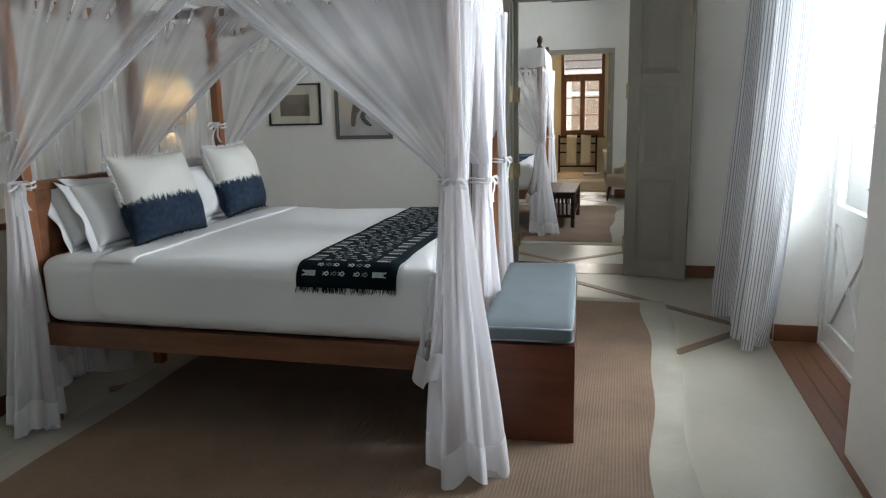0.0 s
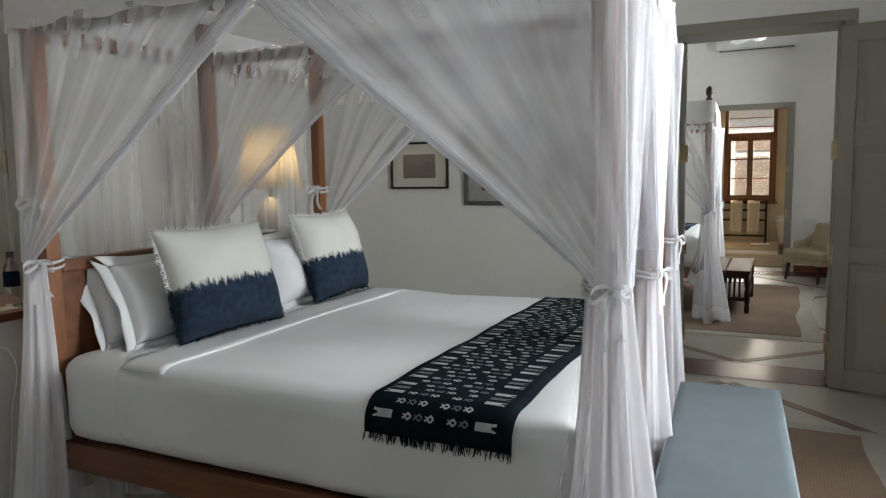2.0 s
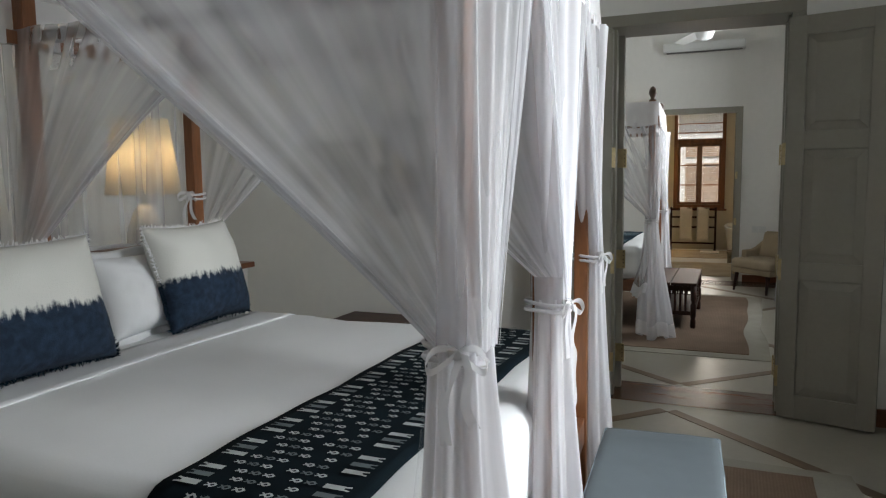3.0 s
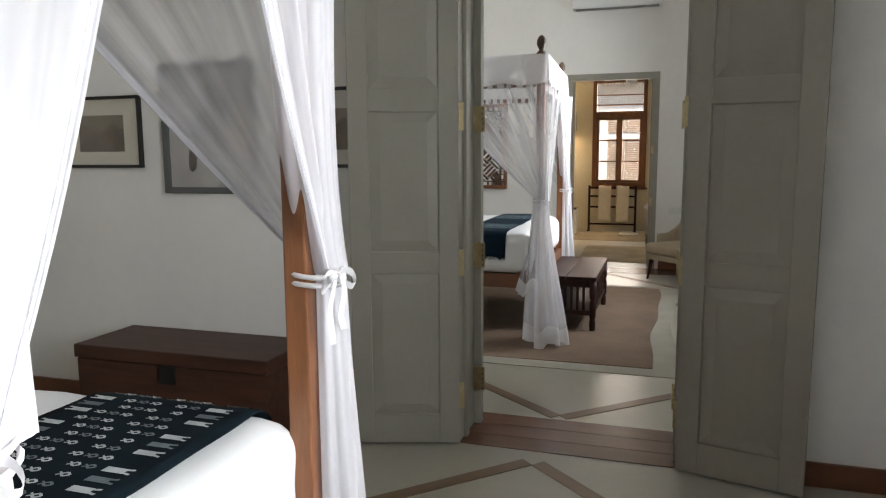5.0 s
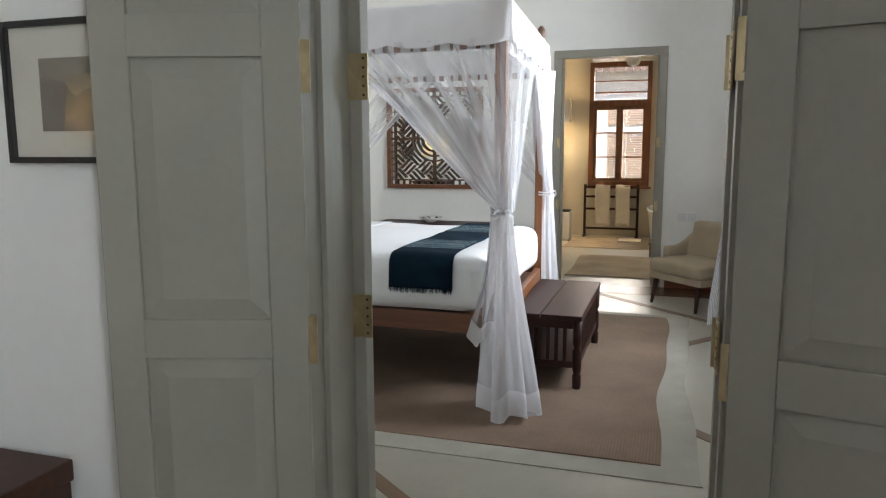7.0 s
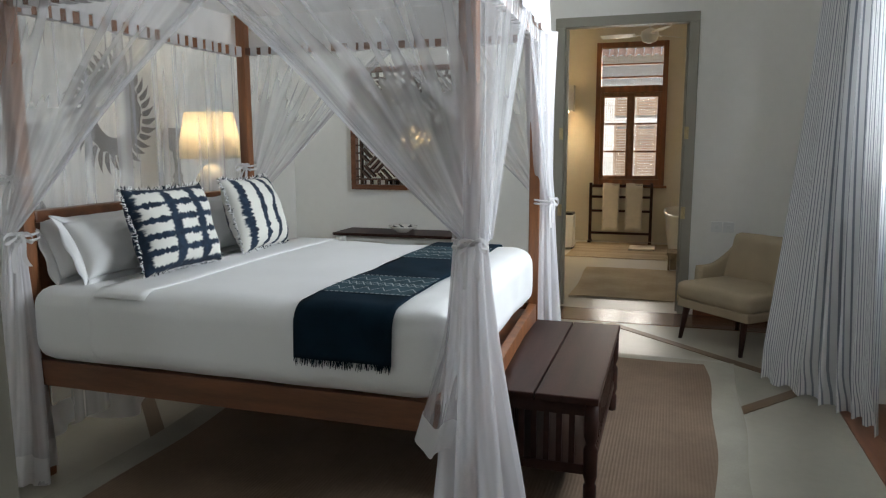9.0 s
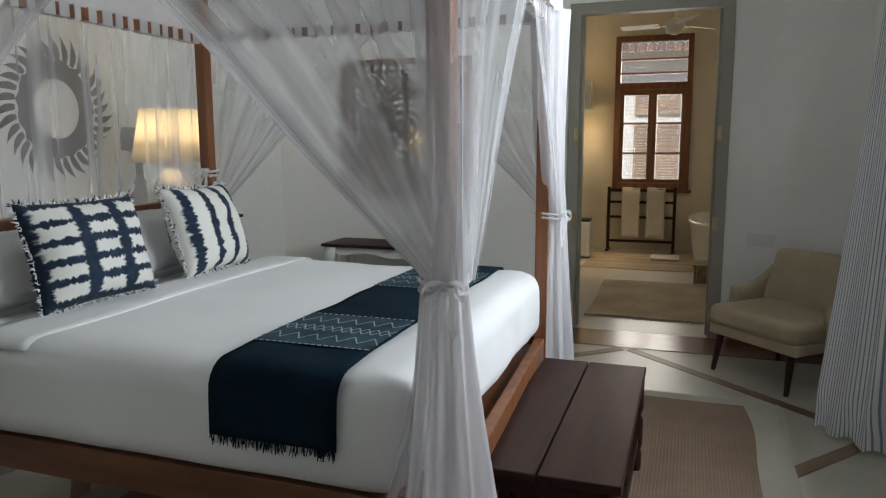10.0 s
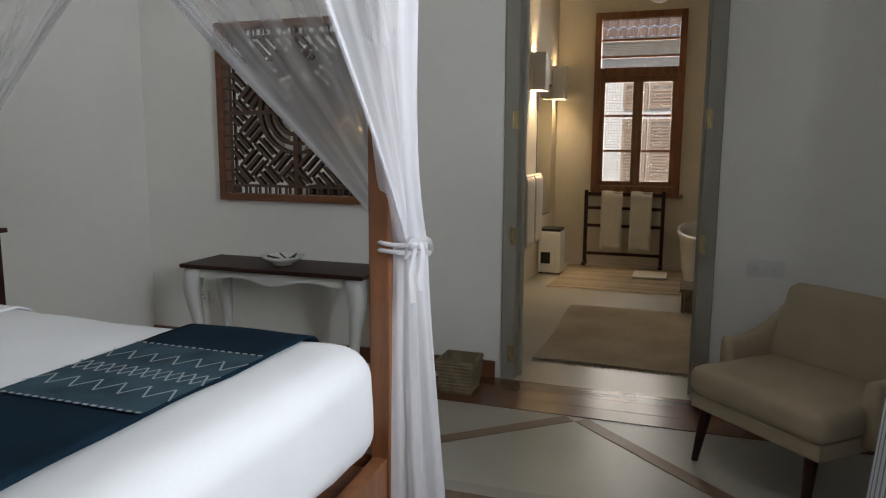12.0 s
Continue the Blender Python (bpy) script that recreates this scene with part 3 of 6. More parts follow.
french_window("window_1", pose(2.06, -1.72, 0, 0, 0, -90), 1.6, 3.0, "white French windows with braced lower panels, shut")
french_window("window_2", pose(1.75, 4.12, 0, 0, 0, -90), 1.62, 3.0, "white French windows with braced lower panels, shut")
french_window("window_4", pose(2.06, -5.1, 0, 0, 0, -90), 1.6, 3.0, "white French windows with braced lower panels, shut")
struct("window_recess_floor", box(1.5, 1.95, 2.5, 4.12, -0.1, -0.004), M_FLOOR)

# bathroom window with its woven blind
wt = thing("window_3", "tall reddish wooden casement window with a woven blind", "window", kind="structure")
b = bmesh.new()
for a in ((-0.60, -0.53, 0.82, 2.82), (0.305, 0.375, 0.82, 2.82), (-0.53, 0.305, 2.75, 2.82), (-0.53, 0.305, 2.13, 2.22), (-0.53, 0.305, 0.82, 0.90)):
    bx(b, a[0], a[1], 10.40, 10.52, a[2], a[3], bev=0.004)
part("window_frame", b, M_TEAK, wt)
for x0, x1 in ((-0.53, -0.1125), (-0.1122, 0.305)):
    b = bmesh.new()
    bx(b, x0, x0 + 0.055, 10.43, 10.48, 0.90, 2.13, bev=0.003)
    bx(b, x1 - 0.055, x1, 10.43, 10.48, 0.90, 2.13, bev=0.003)
    bx(b, x0 + 0.055, x1 - 0.055, 10.43, 10.48, 0.90, 0.96)
    bx(b, x0 + 0.055, x1 - 0.055, 10.43, 10.48, 2.06, 2.13)
    lf = part("casement", b, M_TEAK, wt)
    for z in (1.30, 1.69):
        part("glazing_bar", box(x0 + 0.055, x1 - 0.055, 10.44, 10.47, z - 0.012, z + 0.012), M_TEAK, lf)
    for z0, z1 in ((0.96, 1.288), (1.312, 1.678), (1.702, 2.06)):
        g = part("pane", box(x0 + 0.05, x1 - 0.05, 10.454, 10.457, z0, z1), M_GLASS, lf)
        g.visible_shadow = False
for z in (2.34, 2.52):
    part("transom_bar", box(-0.53, 0.305, 10.44, 10.47, z - 0.012, z + 0.012), M_TEAK, wt)
g = part("transom_pane", box(-0.53, 0.305, 10.475, 10.478, 2.22, 2.75), M_GLASS, wt)
g.visible_shadow = False
part("window_sill", box(-0.64, 0.415, 10.38, 10.45, 0.785, 0.82, bev=0.006), M_TEAK, wt)
blind = thing("roller_blind", "sheer woven bamboo blind let down over the window", "blind")
b = bmesh.new()
for k in range(104):
    z = 0.914 + k * 0.01755
    bx(b, -0.52, 0.295, 10.418, 10.420, z, z + 0.0024 + 0.0008 * math.sin(k * 2.7))
part("slats", b, M_BLIND, blind)["kind"] = "stuff"
b = bmesh.new()
for k in range(28):
    x = -0.51 + k * 0.0295
    bx(b, x, x + 0.0022, 10.4155, 10.4175, 0.91, 2.74)
part("threads", b, M_BLIND, blind)["kind"] = "stuff"
part("head_rail", box(-0.525, 0.30, 10.405, 10.43, 2.735, 2.765, bev=0.004), M_BLIND, blind)
part("bottom_bar", box(-0.525, 0.30, 10.41, 10.425, 0.898, 0.912, bev=0.003), M_BLIND, blind)

# inlaid floor strips and wooden bands


def strip(x0, y0, x1, y1, w=0.075):
    d = Vector((x1 - x0, y1 - y0, 0))
    mm = Matrix.Translation(((x0 + x1) / 2, (y0 + y1) / 2, 0)) @ Matrix.Rotation(math.atan2(d.y, d.x) - math.pi / 2, 4, "Z")
    part("inlaid_strip", box(-w / 2, w / 2, -d.length / 2, d.length / 2, -0.004, 0.003), M_STRIP, floor, m=mm)


for s in ((0.23, -0.13, 1.72, -1.52), (0.18, -0.13, -1.3, -1.65), (1.17, -2.09, 1.62, -1.57), (1.12, -2.13, 0.3, -3.05), (1.2, -3.9, 1.75, -4.5),
          (0.26, 0.505, 1.36, 1.52), (0.22, 0.505, -1.4, 1.82), (1.32, 1.60, 0.2, 2.7),
          (0.05, 5.50, 1.30, 4.32), (-0.01, 5.50, -1.2, 4.45), (1.27, 4.25, 0.2, 2.95), (-1.9, -4.6, -3.2, -3.2), (-2.0, -3.3, -1.0, -2.3), (-1.3, 2.0, -2.4, 3.1)):
    strip(*s)
for k in range(3):
    part("threshold_plank", box(-0.195, 0.865, 0.002 + k * 0.152, 0.15 + k * 0.152, -0.004, 0.004, bev=0.001), M_PLANK, floor)
    part("threshold_plank", box(-0.86, 1.36, 5.535 + k * 0.148, 5.68 + k * 0.148, -0.004, 0.004, bev=0.001), M_PLANK, floor)
    part("border_plank", box(1.77 + k * 0.10, 1.867 + k * 0.10, -8.4, -1.76, -0.004, 0.005, bev=0.001), M_PLANKY, floor)
    part("border_plank", box(1.38 + k * 0.12, 1.497 + k * 0.12, 2.52, 4.10, -0.004, 0.005, bev=0.001), M_PLANKY, floor)

# the neighbouring house outside the bathroom window
house = thing("house", "white rendered house with brown shutters and a tiled roof", "house")
part("wall", box(-5, 5, 14.0, 14.4, -0.2, 3.05), M_FACADE, house)
for xx in (-3.1, -0.215, 2.67):
    w = part("window", box(xx - 0.46, xx + 0.46, 13.96, 14.0, 0.66, 2.42, bev=0.01), M_FACADE, house)
    for k in range(2):
        for za, zb in ((0.74, 1.78), (1.94, 2.34)):
            x0, x1 = xx - 0.385 + k * 0.40, xx - 0.015 + k * 0.40
            sh = bmesh.new()
            for p in ((x0, x0 + 0.05, za, zb), (x1 - 0.05, x1, za, zb), (x0 + 0.05, x1 - 0.05, za, za + 0.05), (x0 + 0.05, x1 - 0.05, zb - 0.05, zb)):
                bx(sh, p[0], p[1], 13.92, 13.96, p[2], p[3])
            for q in range(int((zb - za - 0.1) / 0.05)):
                bx(sh, x0 + 0.05, x1 - 0.05, 13.93, 13.955, za + 0.055 + q * 0.05, za + 0.092 + q * 0.05)
            part("shutter", sh, M_SHUTTER, w, "brown louvred shutter")
b = bmesh.new()
for i in range(64):
    for j in range(14):
        x, y0, z0 = -4.9 + i * 0.155, 13.6 + j * 0.28, 2.95 + j * 0.19
        sheet(b, 5, 1, lambda u, v: (x + 0.15 * u, y0 + 0.31 * v, z0 + 0.20 * v + 0.045 * math.sin(math.pi * u) + 0.02 * (1 - v)))
rf = part("roof", b, M_TILE, house, "weathered clay roof tiles")
rf["kind"] = "stuff"

# ---- four-poster beds ----


def net_panel(b, top0, top1, knot, nrm, folds=9, sag=0.10):
    """Drawn-back net from the stretch top0..top1 of the rail to the tie on the post; nrm points outwards.
    Its free edge is rolled back on itself."""
    top0, top1, knot, nrm = Vector(top0), Vector(top1), Vector(knot), Vector(nrm)
    al = (top1 - top0).normalized()
    ph = random.random() * 6

    def f(s, v):
        s *= 1.22
        back = max(0.0, s - 1.0)
        u = s if s < 1 else 1 - back * 0.42
        a = lerp(top0 - al * 0.05, top1, u)
        c = knot + al * (0.085 * u - 0.07) + nrm * 0.004
        p = lerp(a, c, v)
        p += al * (-sag * u * math.sin(math.pi * v) + 0.012 * math.sin(v * 7 + ph) * u)
        w = math.sin(s * folds * 1.25 * math.pi + ph + 1.3 * math.sin(3.1 * s + ph) + 0.5 * v) + 0.5 * math.sin(s * folds * 2.2 * math.pi * (0.8 + 0.3 * s) + ph * 2 + v) * v
        return p + nrm * (0.012 + 0.05 * min(back, 0.1) + 0.012 * w * (1.15 - v) * (0.4 + 0.6 * abs(math.sin(2.3 * s + ph))))
    sheet(b, 72, 24, f, uvf=lambda u, v: (u * (top1 - top0).length * 1.5 + ph, v))
    # the gathered free edge lies in several layers
    for k, (a, z) in enumerate(((0.74, 0.825), (0.785, 0.822))):
        sheet(b, 6, 24, lambda u, v: f(lerp(a, z, u), v) + nrm * 0.004 * (k + 1), uvf=lambda u, v: (u * 0.2 + ph + k, v))


def net_skirt(b, knot, zb, r0, r1, lean=(0, 0), lobes=9, squash=1.0, ph=0.0, v0=0.0, v1=1.0, grow=0.0):
    """The gathered tail of net under its tie, opening towards the floor."""
    knot = Vector(knot)

    def f(u, v):
        a = 2 * math.pi * u
        v = lerp(v0, v1, v)
        r = lerp(r0, r1, smooth01(v * 0.9 + 0.05) * 0.5 + 0.5 * v) * (1 + (0.12 + 0.14 * v) * math.sin(a * lobes + ph + 2 * v) + 0.10 * math.sin(a * 3 + ph) + 0.05 * math.sin(a * (lobes * 2 + 1)))
        r += grow
        z = lerp(knot.z + 0.012, zb, v) + 0.03 * v * math.sin(a * 4 + ph)
        return Vector((knot.x + lean[0] * v * v + r * math.cos(a), knot.y + lean[1] * v * v + squash * r * math.sin(a), max(0.006, z)))
    sheet(b, 110, 18, f, closed=True, uvf=lambda u, v: (u * 1.6 + ph, v))


def net_sleeve(b, x, y, zt, knot, r0, r1, ph, lag):
    """Net bunched round a post, from the canopy rail down to its tie."""
    def f(u, v):
        a = 2 * math.pi * u
        k = v ** lag
        r = lerp(r0, r1, v ** 0.8) * (1 + 0.10 * math.sin(4 * a + ph + v) + 0.07 * math.sin(9 * a + 2 * ph - v))
        return Vector((lerp(x, knot[0], k) + r * math.cos(a), lerp(y, knot[1], k) + r * math.sin(a), lerp(zt, knot[2], v)))
    sheet(b, 80, 16, f, closed=True, uvf=lambda u, v: (u * 0.7 + ph, v))


def tie_band(b, knot, r=0.062, bow=(1, 0)):
    k = Vector(knot)
    for turn in (0.0, -0.021):
        g = [[b.verts.new(k + Vector(((r + 0.004 * math.cos(q)) * math.cos(a), (r + 0.004 * math.cos(q)) * math.sin(a), turn + 0.004 * math.sin(2 * a + 40 * turn) + 0.006 * math.sin(q))))
              for q in (0, math.pi / 2, math.pi, 1.5 * math.pi)] for a in [2 * math.pi * j / 20 for j in range(20)]]
        for j in range(20):
            for i in range(4):
                b.faces.new((g[j][i], g[(j + 1) % 20][i], g[(j + 1) % 20][(i + 1) % 4], g[j][(i + 1) % 4]))
    s = Vector((bow[0], bow[1], 0)).normalized()
    c = k + s * r
    t = Vector((-s.y, s.x, 0))
    rod(b, c - t * 0.018, c + t * 0.018, 0.016, 0.012, 8)
    up = Vector((0, 0, 1))
    for q, size in ((-1, 1.0), (1, 0.85)):
        # a loop of ribbon and a loose end on each side of the bow
        wide = (up * 0.75 + s * 0.5) * 0.0095

        def loop(u, v):
            d = math.sin(math.pi * v)
            return c + t * (q * 0.055 * size * d) + up * (0.017 * math.sin(2 * math.pi * v) - 0.018 * d * d) + s * (0.010 + 0.016 * d) + wide * (2 * u - 1)

        def end(u, v):
            return c + t * (q * (0.030 * v + 0.010 * math.sin(5 * v + q)) + (2 * u - 1) * (0.006 + 0.004 * v)) + s * (0.012 + 0.010 * math.sin(3 * v + q)) - up * (0.15 * size * v)
        sheet(b, 2, 14, loop)
        sheet(b, 2, 10, end)


def finial(b, x, y, z, s=1.0):
    lathe(b, [(0.03 * s, 0), (0.034 * s, 0.008), (0.018 * s, 0.022), (0.022 * s, 0.035), (0.036 * s, 0.065), (0.034 * s, 0.095), (0.022 * s, 0.12), (0.006 * s, 0.132)], (x, y, z), 14)


def four_poster(label, xh, xf, ys, zk, zrail, ztop, hb, group_label, head_lean, skew, gauze, drops, cap=0.0):
    y0, y1 = ys[0], ys[-1]
    bed = thing("four_poster_bed", label, "bed")
    hw = 0.030
    for x in (xh, xf):
        for y in ys:
            p = box(x - hw, x + hw, y - hw, y + hw, 0.0, ztop, bev=0.006)
            bx(p, x - hw - 0.004, x + hw + 0.004, y - hw - 0.004, y + hw + 0.004, ztop - 0.03, ztop, bev=0.003)
            part("post", p, M_TEAK, bed)
            f = bmesh.new()
            finial(f, x, y, ztop)
            part("finial", f, M_CARVED, bed, "turned dark wooden finial", smooth=True)
    for y in ys:
        part("side_rail", box(xh + hw, xf - hw, y - 0.022, y + 0.022, zrail - 0.11, zrail, bev=0.004), M_TEAKX, bed)
        part("canopy_rail", box(xh + hw, xf - hw, y - 0.018, y + 0.018, ztop - cap - 0.205, ztop - cap - 0.165, bev=0.003), M_TEAKX, bed)
    for x in (xh, xf):
        for ya, yb in zip(ys, ys[1:]):
            part("end_rail", box(x - 0.022, x + 0.022, ya + hw, yb - hw, zrail - 0.11, zrail, bev=0.004), M_TEAK, bed)
            part("canopy_rail", box(x - 0.018, x + 0.018, ya + hw, yb - hw, ztop - cap - 0.215, ztop - cap - 0.165, bev=0.003), M_TEAK, bed)
    part("slat_base", box(xh + 0.03, xf - 0.03, y0 + 0.03, y1 - 0.03, zrail - 0.10, zrail - 0.035), M_TEAKX, bed)
    h = bx(bmesh.new(), xh - 0.02, xh + 0.02, y0 + hw, y1 - hw, zrail, hb - 0.05, bev=0.003)
    bx(h, xh - 0.032, xh + 0.032, y0 + hw, y1 - hw, hb - 0.05, hb, bev=0.01)
    part("headboard", h, M_TEAKX, bed)
    # canopy cloth and nets are one hanging thing of their own
    net = thing("mosquito_net", group_label, "bed net")
    zt = ztop - cap - 0.16
    top = sheet(bmesh.new(), 30, 24, lambda u, v: (lerp(xh - 0.05, xf + 0.05, u), lerp(y0 - 0.05, y1 + 0.05, v), ztop - 0.012 - 0.03 * math.sin(math.pi * u) * math.sin(math.pi * v)))
    part("canopy", top, M_CANOPY, net, "white cotton canopy", smooth=True)
    rim = [Vector((xh - 0.055, y0 - 0.055, 0)), Vector((xf + 0.055, y0 - 0.055, 0)), Vector((xf + 0.055, y1 + 0.055, 0)), Vector((xh - 0.055, y1 + 0.055, 0))]
    for k in range(4):
        a, c = rim[k], rim[(k + 1) % 4]
        nr = Vector(((c - a).y, -(c - a).x, 0)).normalized()
        n = int((c - a).length / 0.16)
        v_ = sheet(bmesh.new(), n * 5, 4, lambda u, v: lerp(a, c, u) + nr * (0.004 + 0.012 * v * math.sin(u * n * 1.3 * math.pi) ** 2 + 0.008 * v)
                   + Vector((0, 0, ztop - 0.01 - v * (0.165 + cap + 0.022 * abs(math.sin(u * n * math.pi / 2.0))))))
        part("valance", v_, M_CANOPY, net, "scalloped white cotton valance", smooth=True)
    mid = (xh + xf) / 2
    for y, ny in zip(ys, (-1, -1, 1) if len(ys) == 3 else (-1, 1)):
        for x, kz in ((xf, zk + (drops[0] if ny < 0 else drops[-1])), (xh, zk - 0.02)):
            p = bmesh.new()
            net_panel(p, (x, y + ny * 0.05, zt), (mid + (0.13 if x == xh else -0.05), y + ny * 0.05, zt), (x, y + ny * 0.05, kz), (0, ny, 0), 8, 0.03)
            part("side_drape", p, gauze, net, smooth=True)
    for i, y in enumerate(ys):
        for q in (-1, 1):
            if 0 <= i + q < len(ys):
                yo = (y + ys[i + q]) / 2
                p = bmesh.new()
                net_panel(p, (xf + 0.05, y, zt), (xf + 0.05, yo, zt), (xf + 0.055, y, zk + drops[i]), (1, 0, 0), 5, 0.02)
                part("foot_drape", p, gauze, net, smooth=True)
        end = i in (0, len(ys) - 1)
        ny = -1 if i == 0 else (1 if end else 0)
        zi = zk + drops[i]
        kn = (xf + (0.012, 0.022 if not end else 0.045, 0.035)[i], y + (-0.022 if i == 0 else 0.06 * ny), zi)
        s = bmesh.new()
        ph = 1.7 * i + xf * 3
        arg = (kn, 0.02 if end else 0.06, 0.05, 0.15 if i == 0 else 0.10, (0.05 if i == 0 else 0.03, -0.06 if i == 0 else (0.04 if end else 0)), 7, 1.0, ph)
        net_skirt(s, *arg)
        tail = part("drape_tail", s, M_NETFULL, net, smooth=True)
        s = bmesh.new()
        net_skirt(s, *arg, 0.88, 1.0, 0.002)
        part("hem", s, M_HEM, tail, "white cotton hem", smooth=True)
        if i == 0:
            fold = ((kn[0] - 0.01, kn[1] - 0.01, zi), 0.40, 0.042, 0.085, (-0.075, -0.03), 5, 0.8, ph + 1)
            s = bmesh.new()
            net_skirt(s, *fold)
            tail = part("drape_fold", s, M_SLEEVE, net, smooth=True)
            s = bmesh.new()
            net_skirt(s, *fold, 0.86, 1.0, 0.002)
            part("hem", s, M_HEM, tail, "white cotton hem", smooth=True)
        s = bmesh.new()
        net_sleeve(s, xf + 0.02, y, zt, kn, 0.085, 0.056, ph, 2.2 if i == 0 else 4.5)
        part("post_drape", s, M_SLEEVE if i == 0 else M_NETFULL, net, smooth=True)
        t = bmesh.new()
        tie_band(t, (lerp(xf, kn[0], 0.6), lerp(y, kn[1], 0.6), zi), 0.060 if i == 0 else 0.070, (0.35, -1) if i == 0 else (1, -0.5))
        part("tie", t, M_HEM, net, "white cotton tie", smooth=True)
    for y, ny in ((y0, -1), (y1, 1)):
        kn = (xh - 0.005, y + ny * 0.055, zk - 0.02)
        s = bmesh.new()
        arg = (kn, 0.02, 0.036, 0.105, (-0.02 + head_lean[0], ny * 0.04), 7, 1.0, 2.2 + y)
        net_skirt(s, *arg)
        tail = part("drape_tail", s, M_NETFULL, net, smooth=True)
        s = bmesh.new()
        net_skirt(s, *arg, 0.88, 1.0, 0.002)
        part("hem", s, M_HEM, tail, "white cotton hem", smooth=True)
        t = bmesh.new()
        tie_band(t, (xh, y + ny * 0.02, zk - 0.02), 0.066, (1, ny))
        part("tie", t, M_HEM, net, "white cotton tie", smooth=True)
        t = bmesh.new()
        tie_band(t, (xh, y, zk + 0.21), 0.055, (0.3, -1))
        part("tie", t, M_HEM, net, "white cotton tie", smooth=True)
    hd = bmesh.new()
    ph = random.random()
    sheet(hd, 160, 6, lambda u, v: (xh - 0.06 + 0.012 * math.sin(u * 70 + ph * 9 + math.sin(u * 9)), lerp(y0, y1, u), lerp(zt, 0.14, v)), uvf=lambda u, v: (u * 3.2, v))
    hm = sheet(bmesh.new(), 160, 3, lambda u, v: (xh - 0.06 + 0.05 * v * math.sin(u * 23) + 0.012 * math.sin(u * 70 + ph * 9 + math.sin(u * 9)), lerp(y0, y1, u), lerp(0.27, 0.11 + 0.05 * math.sin(u * 14), v)))
    part("head_hem", hm, M_HEM, net, "white cotton hem", smooth=True)
    loops = bmesh.new()
    for y in ys:
        for k in range(int((xf - xh) / 0.075)):
            x = xh + 0.07 + k * 0.075
            bx(loops, x, x + 0.044 + 0.012 * math.sin(k * 2.3), y - 0.022, y + 0.022, zt - 0.05, zt)
    for x in (xh, xf):
        for k in range(int((y1 - y0) / 0.075)):
            y = y0 + 0.06 + k * 0.075
            if all(abs(y + 0.02 - q) > 0.06 for q in ys):
                bx(loops, x - 0.022, x + 0.022, y, y + 0.044 + 0.012 * math.sin(k * 1.7), zt - 0.06, zt)
    part("rail_lacing", loops, M_HEM, net, "white loops lacing the net to the rail")["kind"] = "stuff"
    part("head_drape", hd, M_NETFLAT, net, smooth=True)
    # the old frame has gone slightly out of square
    for ob in (*bed.children_recursive, *net.children_recursive):
        for v in ob.data.vertices:
            v.co.x -= skew * (v.co.y - y0) * (v.co.x - xh) / (xf - xh)
    return bed




BED_A = four_poster("reddish wooden four-poster bed with six square posts", -1.985, 0.135, (-3.72, -2.84, -1.945), 1.25, 0.53, 2.27, 1.23, "sheer white net drawn back to the posts of the bed", (0, 0), 0.076, M_NETA, (0, -0.08, -0.045))
BED_B = four_poster("reddish wooden four-poster bed with turned finials", -2.06, -0.155, (2.085, 3.74), 1.08, 0.53, 2.205, 1.15, "sheer white net drawn back to the bed's four posts", (0, 0), 0.051, M_NET, (0.025, 0.03), 0.04)


def padded(name, x0, x1, y0, y1, z0, z1, r, label, cat, mat=None, amp=0.006, cuts=26):
    b = bmesh.new()
    bmesh.ops.create_cube(b, size=2)
    bmesh.ops.subdivide_edges(b, edges=b.edges[:], cuts=cuts, use_grid_fill=True)
    c = Vector(((x0 + x1) / 2, (y0 + y1) / 2, (z0 + z1) / 2))
    hx = Vector(((x1 - x0) / 2, (y1 - y0) / 2, (z1 - z0) / 2))
    for v in b.verts:
        # finer rows near the edges
        p = Vector([hx[i] * (math.copysign(abs(v.co[i]) ** 0.7, v.co[i])) for i in range(3)])
        q = Vector([max(-hx[i] + r, min(hx[i] - r, p[i])) for i in range(3)])
        d = p - q
        p = q + d.normalized() * r if d.length > 1e-6 else p
        n = d.normalized() if d.length > 1e-6 else Vector((0, 0, 1))
        w = noise.noise((p + c) * 4.0) + 0.6 * noise.noise((p + c) * 9.0)
        v.co = c + p + n * (amp * w)
    return solid(name, b, mat or M_LINEN, label, cat, smooth=True)


for x0, x1, ya, yb, z1, xd, r in ((-1.95, 0.085, -3.765, -1.93, 0.875, -1.66, 0.075), (-2.02, -0.225, 2.005, 3.70, 0.855, -1.74, 0.085)):
    mt = thing("mattress", "thick mattress made up with a smooth white duvet", "bedding")
    for nm, ob in (("mattress_body", padded("mattress_body", x0, x1 - 0.02, ya + 0.012, yb - 0.012, 0.535, z1 - 0.008, r, "fitted white sheet", "", amp=0.004)),
                   ("duvet", padded("duvet", xd, x1, ya, yb, 0.545, z1, r, "smooth white duvet", "", amp=0.009))):
        ob.parent = mt
        if ya < 0:
            for v in ob.data.vertices:
                v.co.x -= 0.05 * (v.co.y - ya) * (v.co.x - x0) / (x1 - x0)
        if "category" in ob:
            del ob["category"]
def lean_pose(x, y, z, back=18, yaw=0):
    """Pillow pose: its width along the bed's breadth, its height up and leaning back to the bed head."""
    up = Vector((-math.sin(radians(back)), 0, math.cos(radians(back))))
    side = Vector((0, 1, 0))
    out = side.cross(up)
    r = Matrix((side, up, out)).transposed().to_4x4()
    return Matrix.Translation((x, y, z)) @ Matrix.Rotation(radians(yaw), 4, "Z") @ r


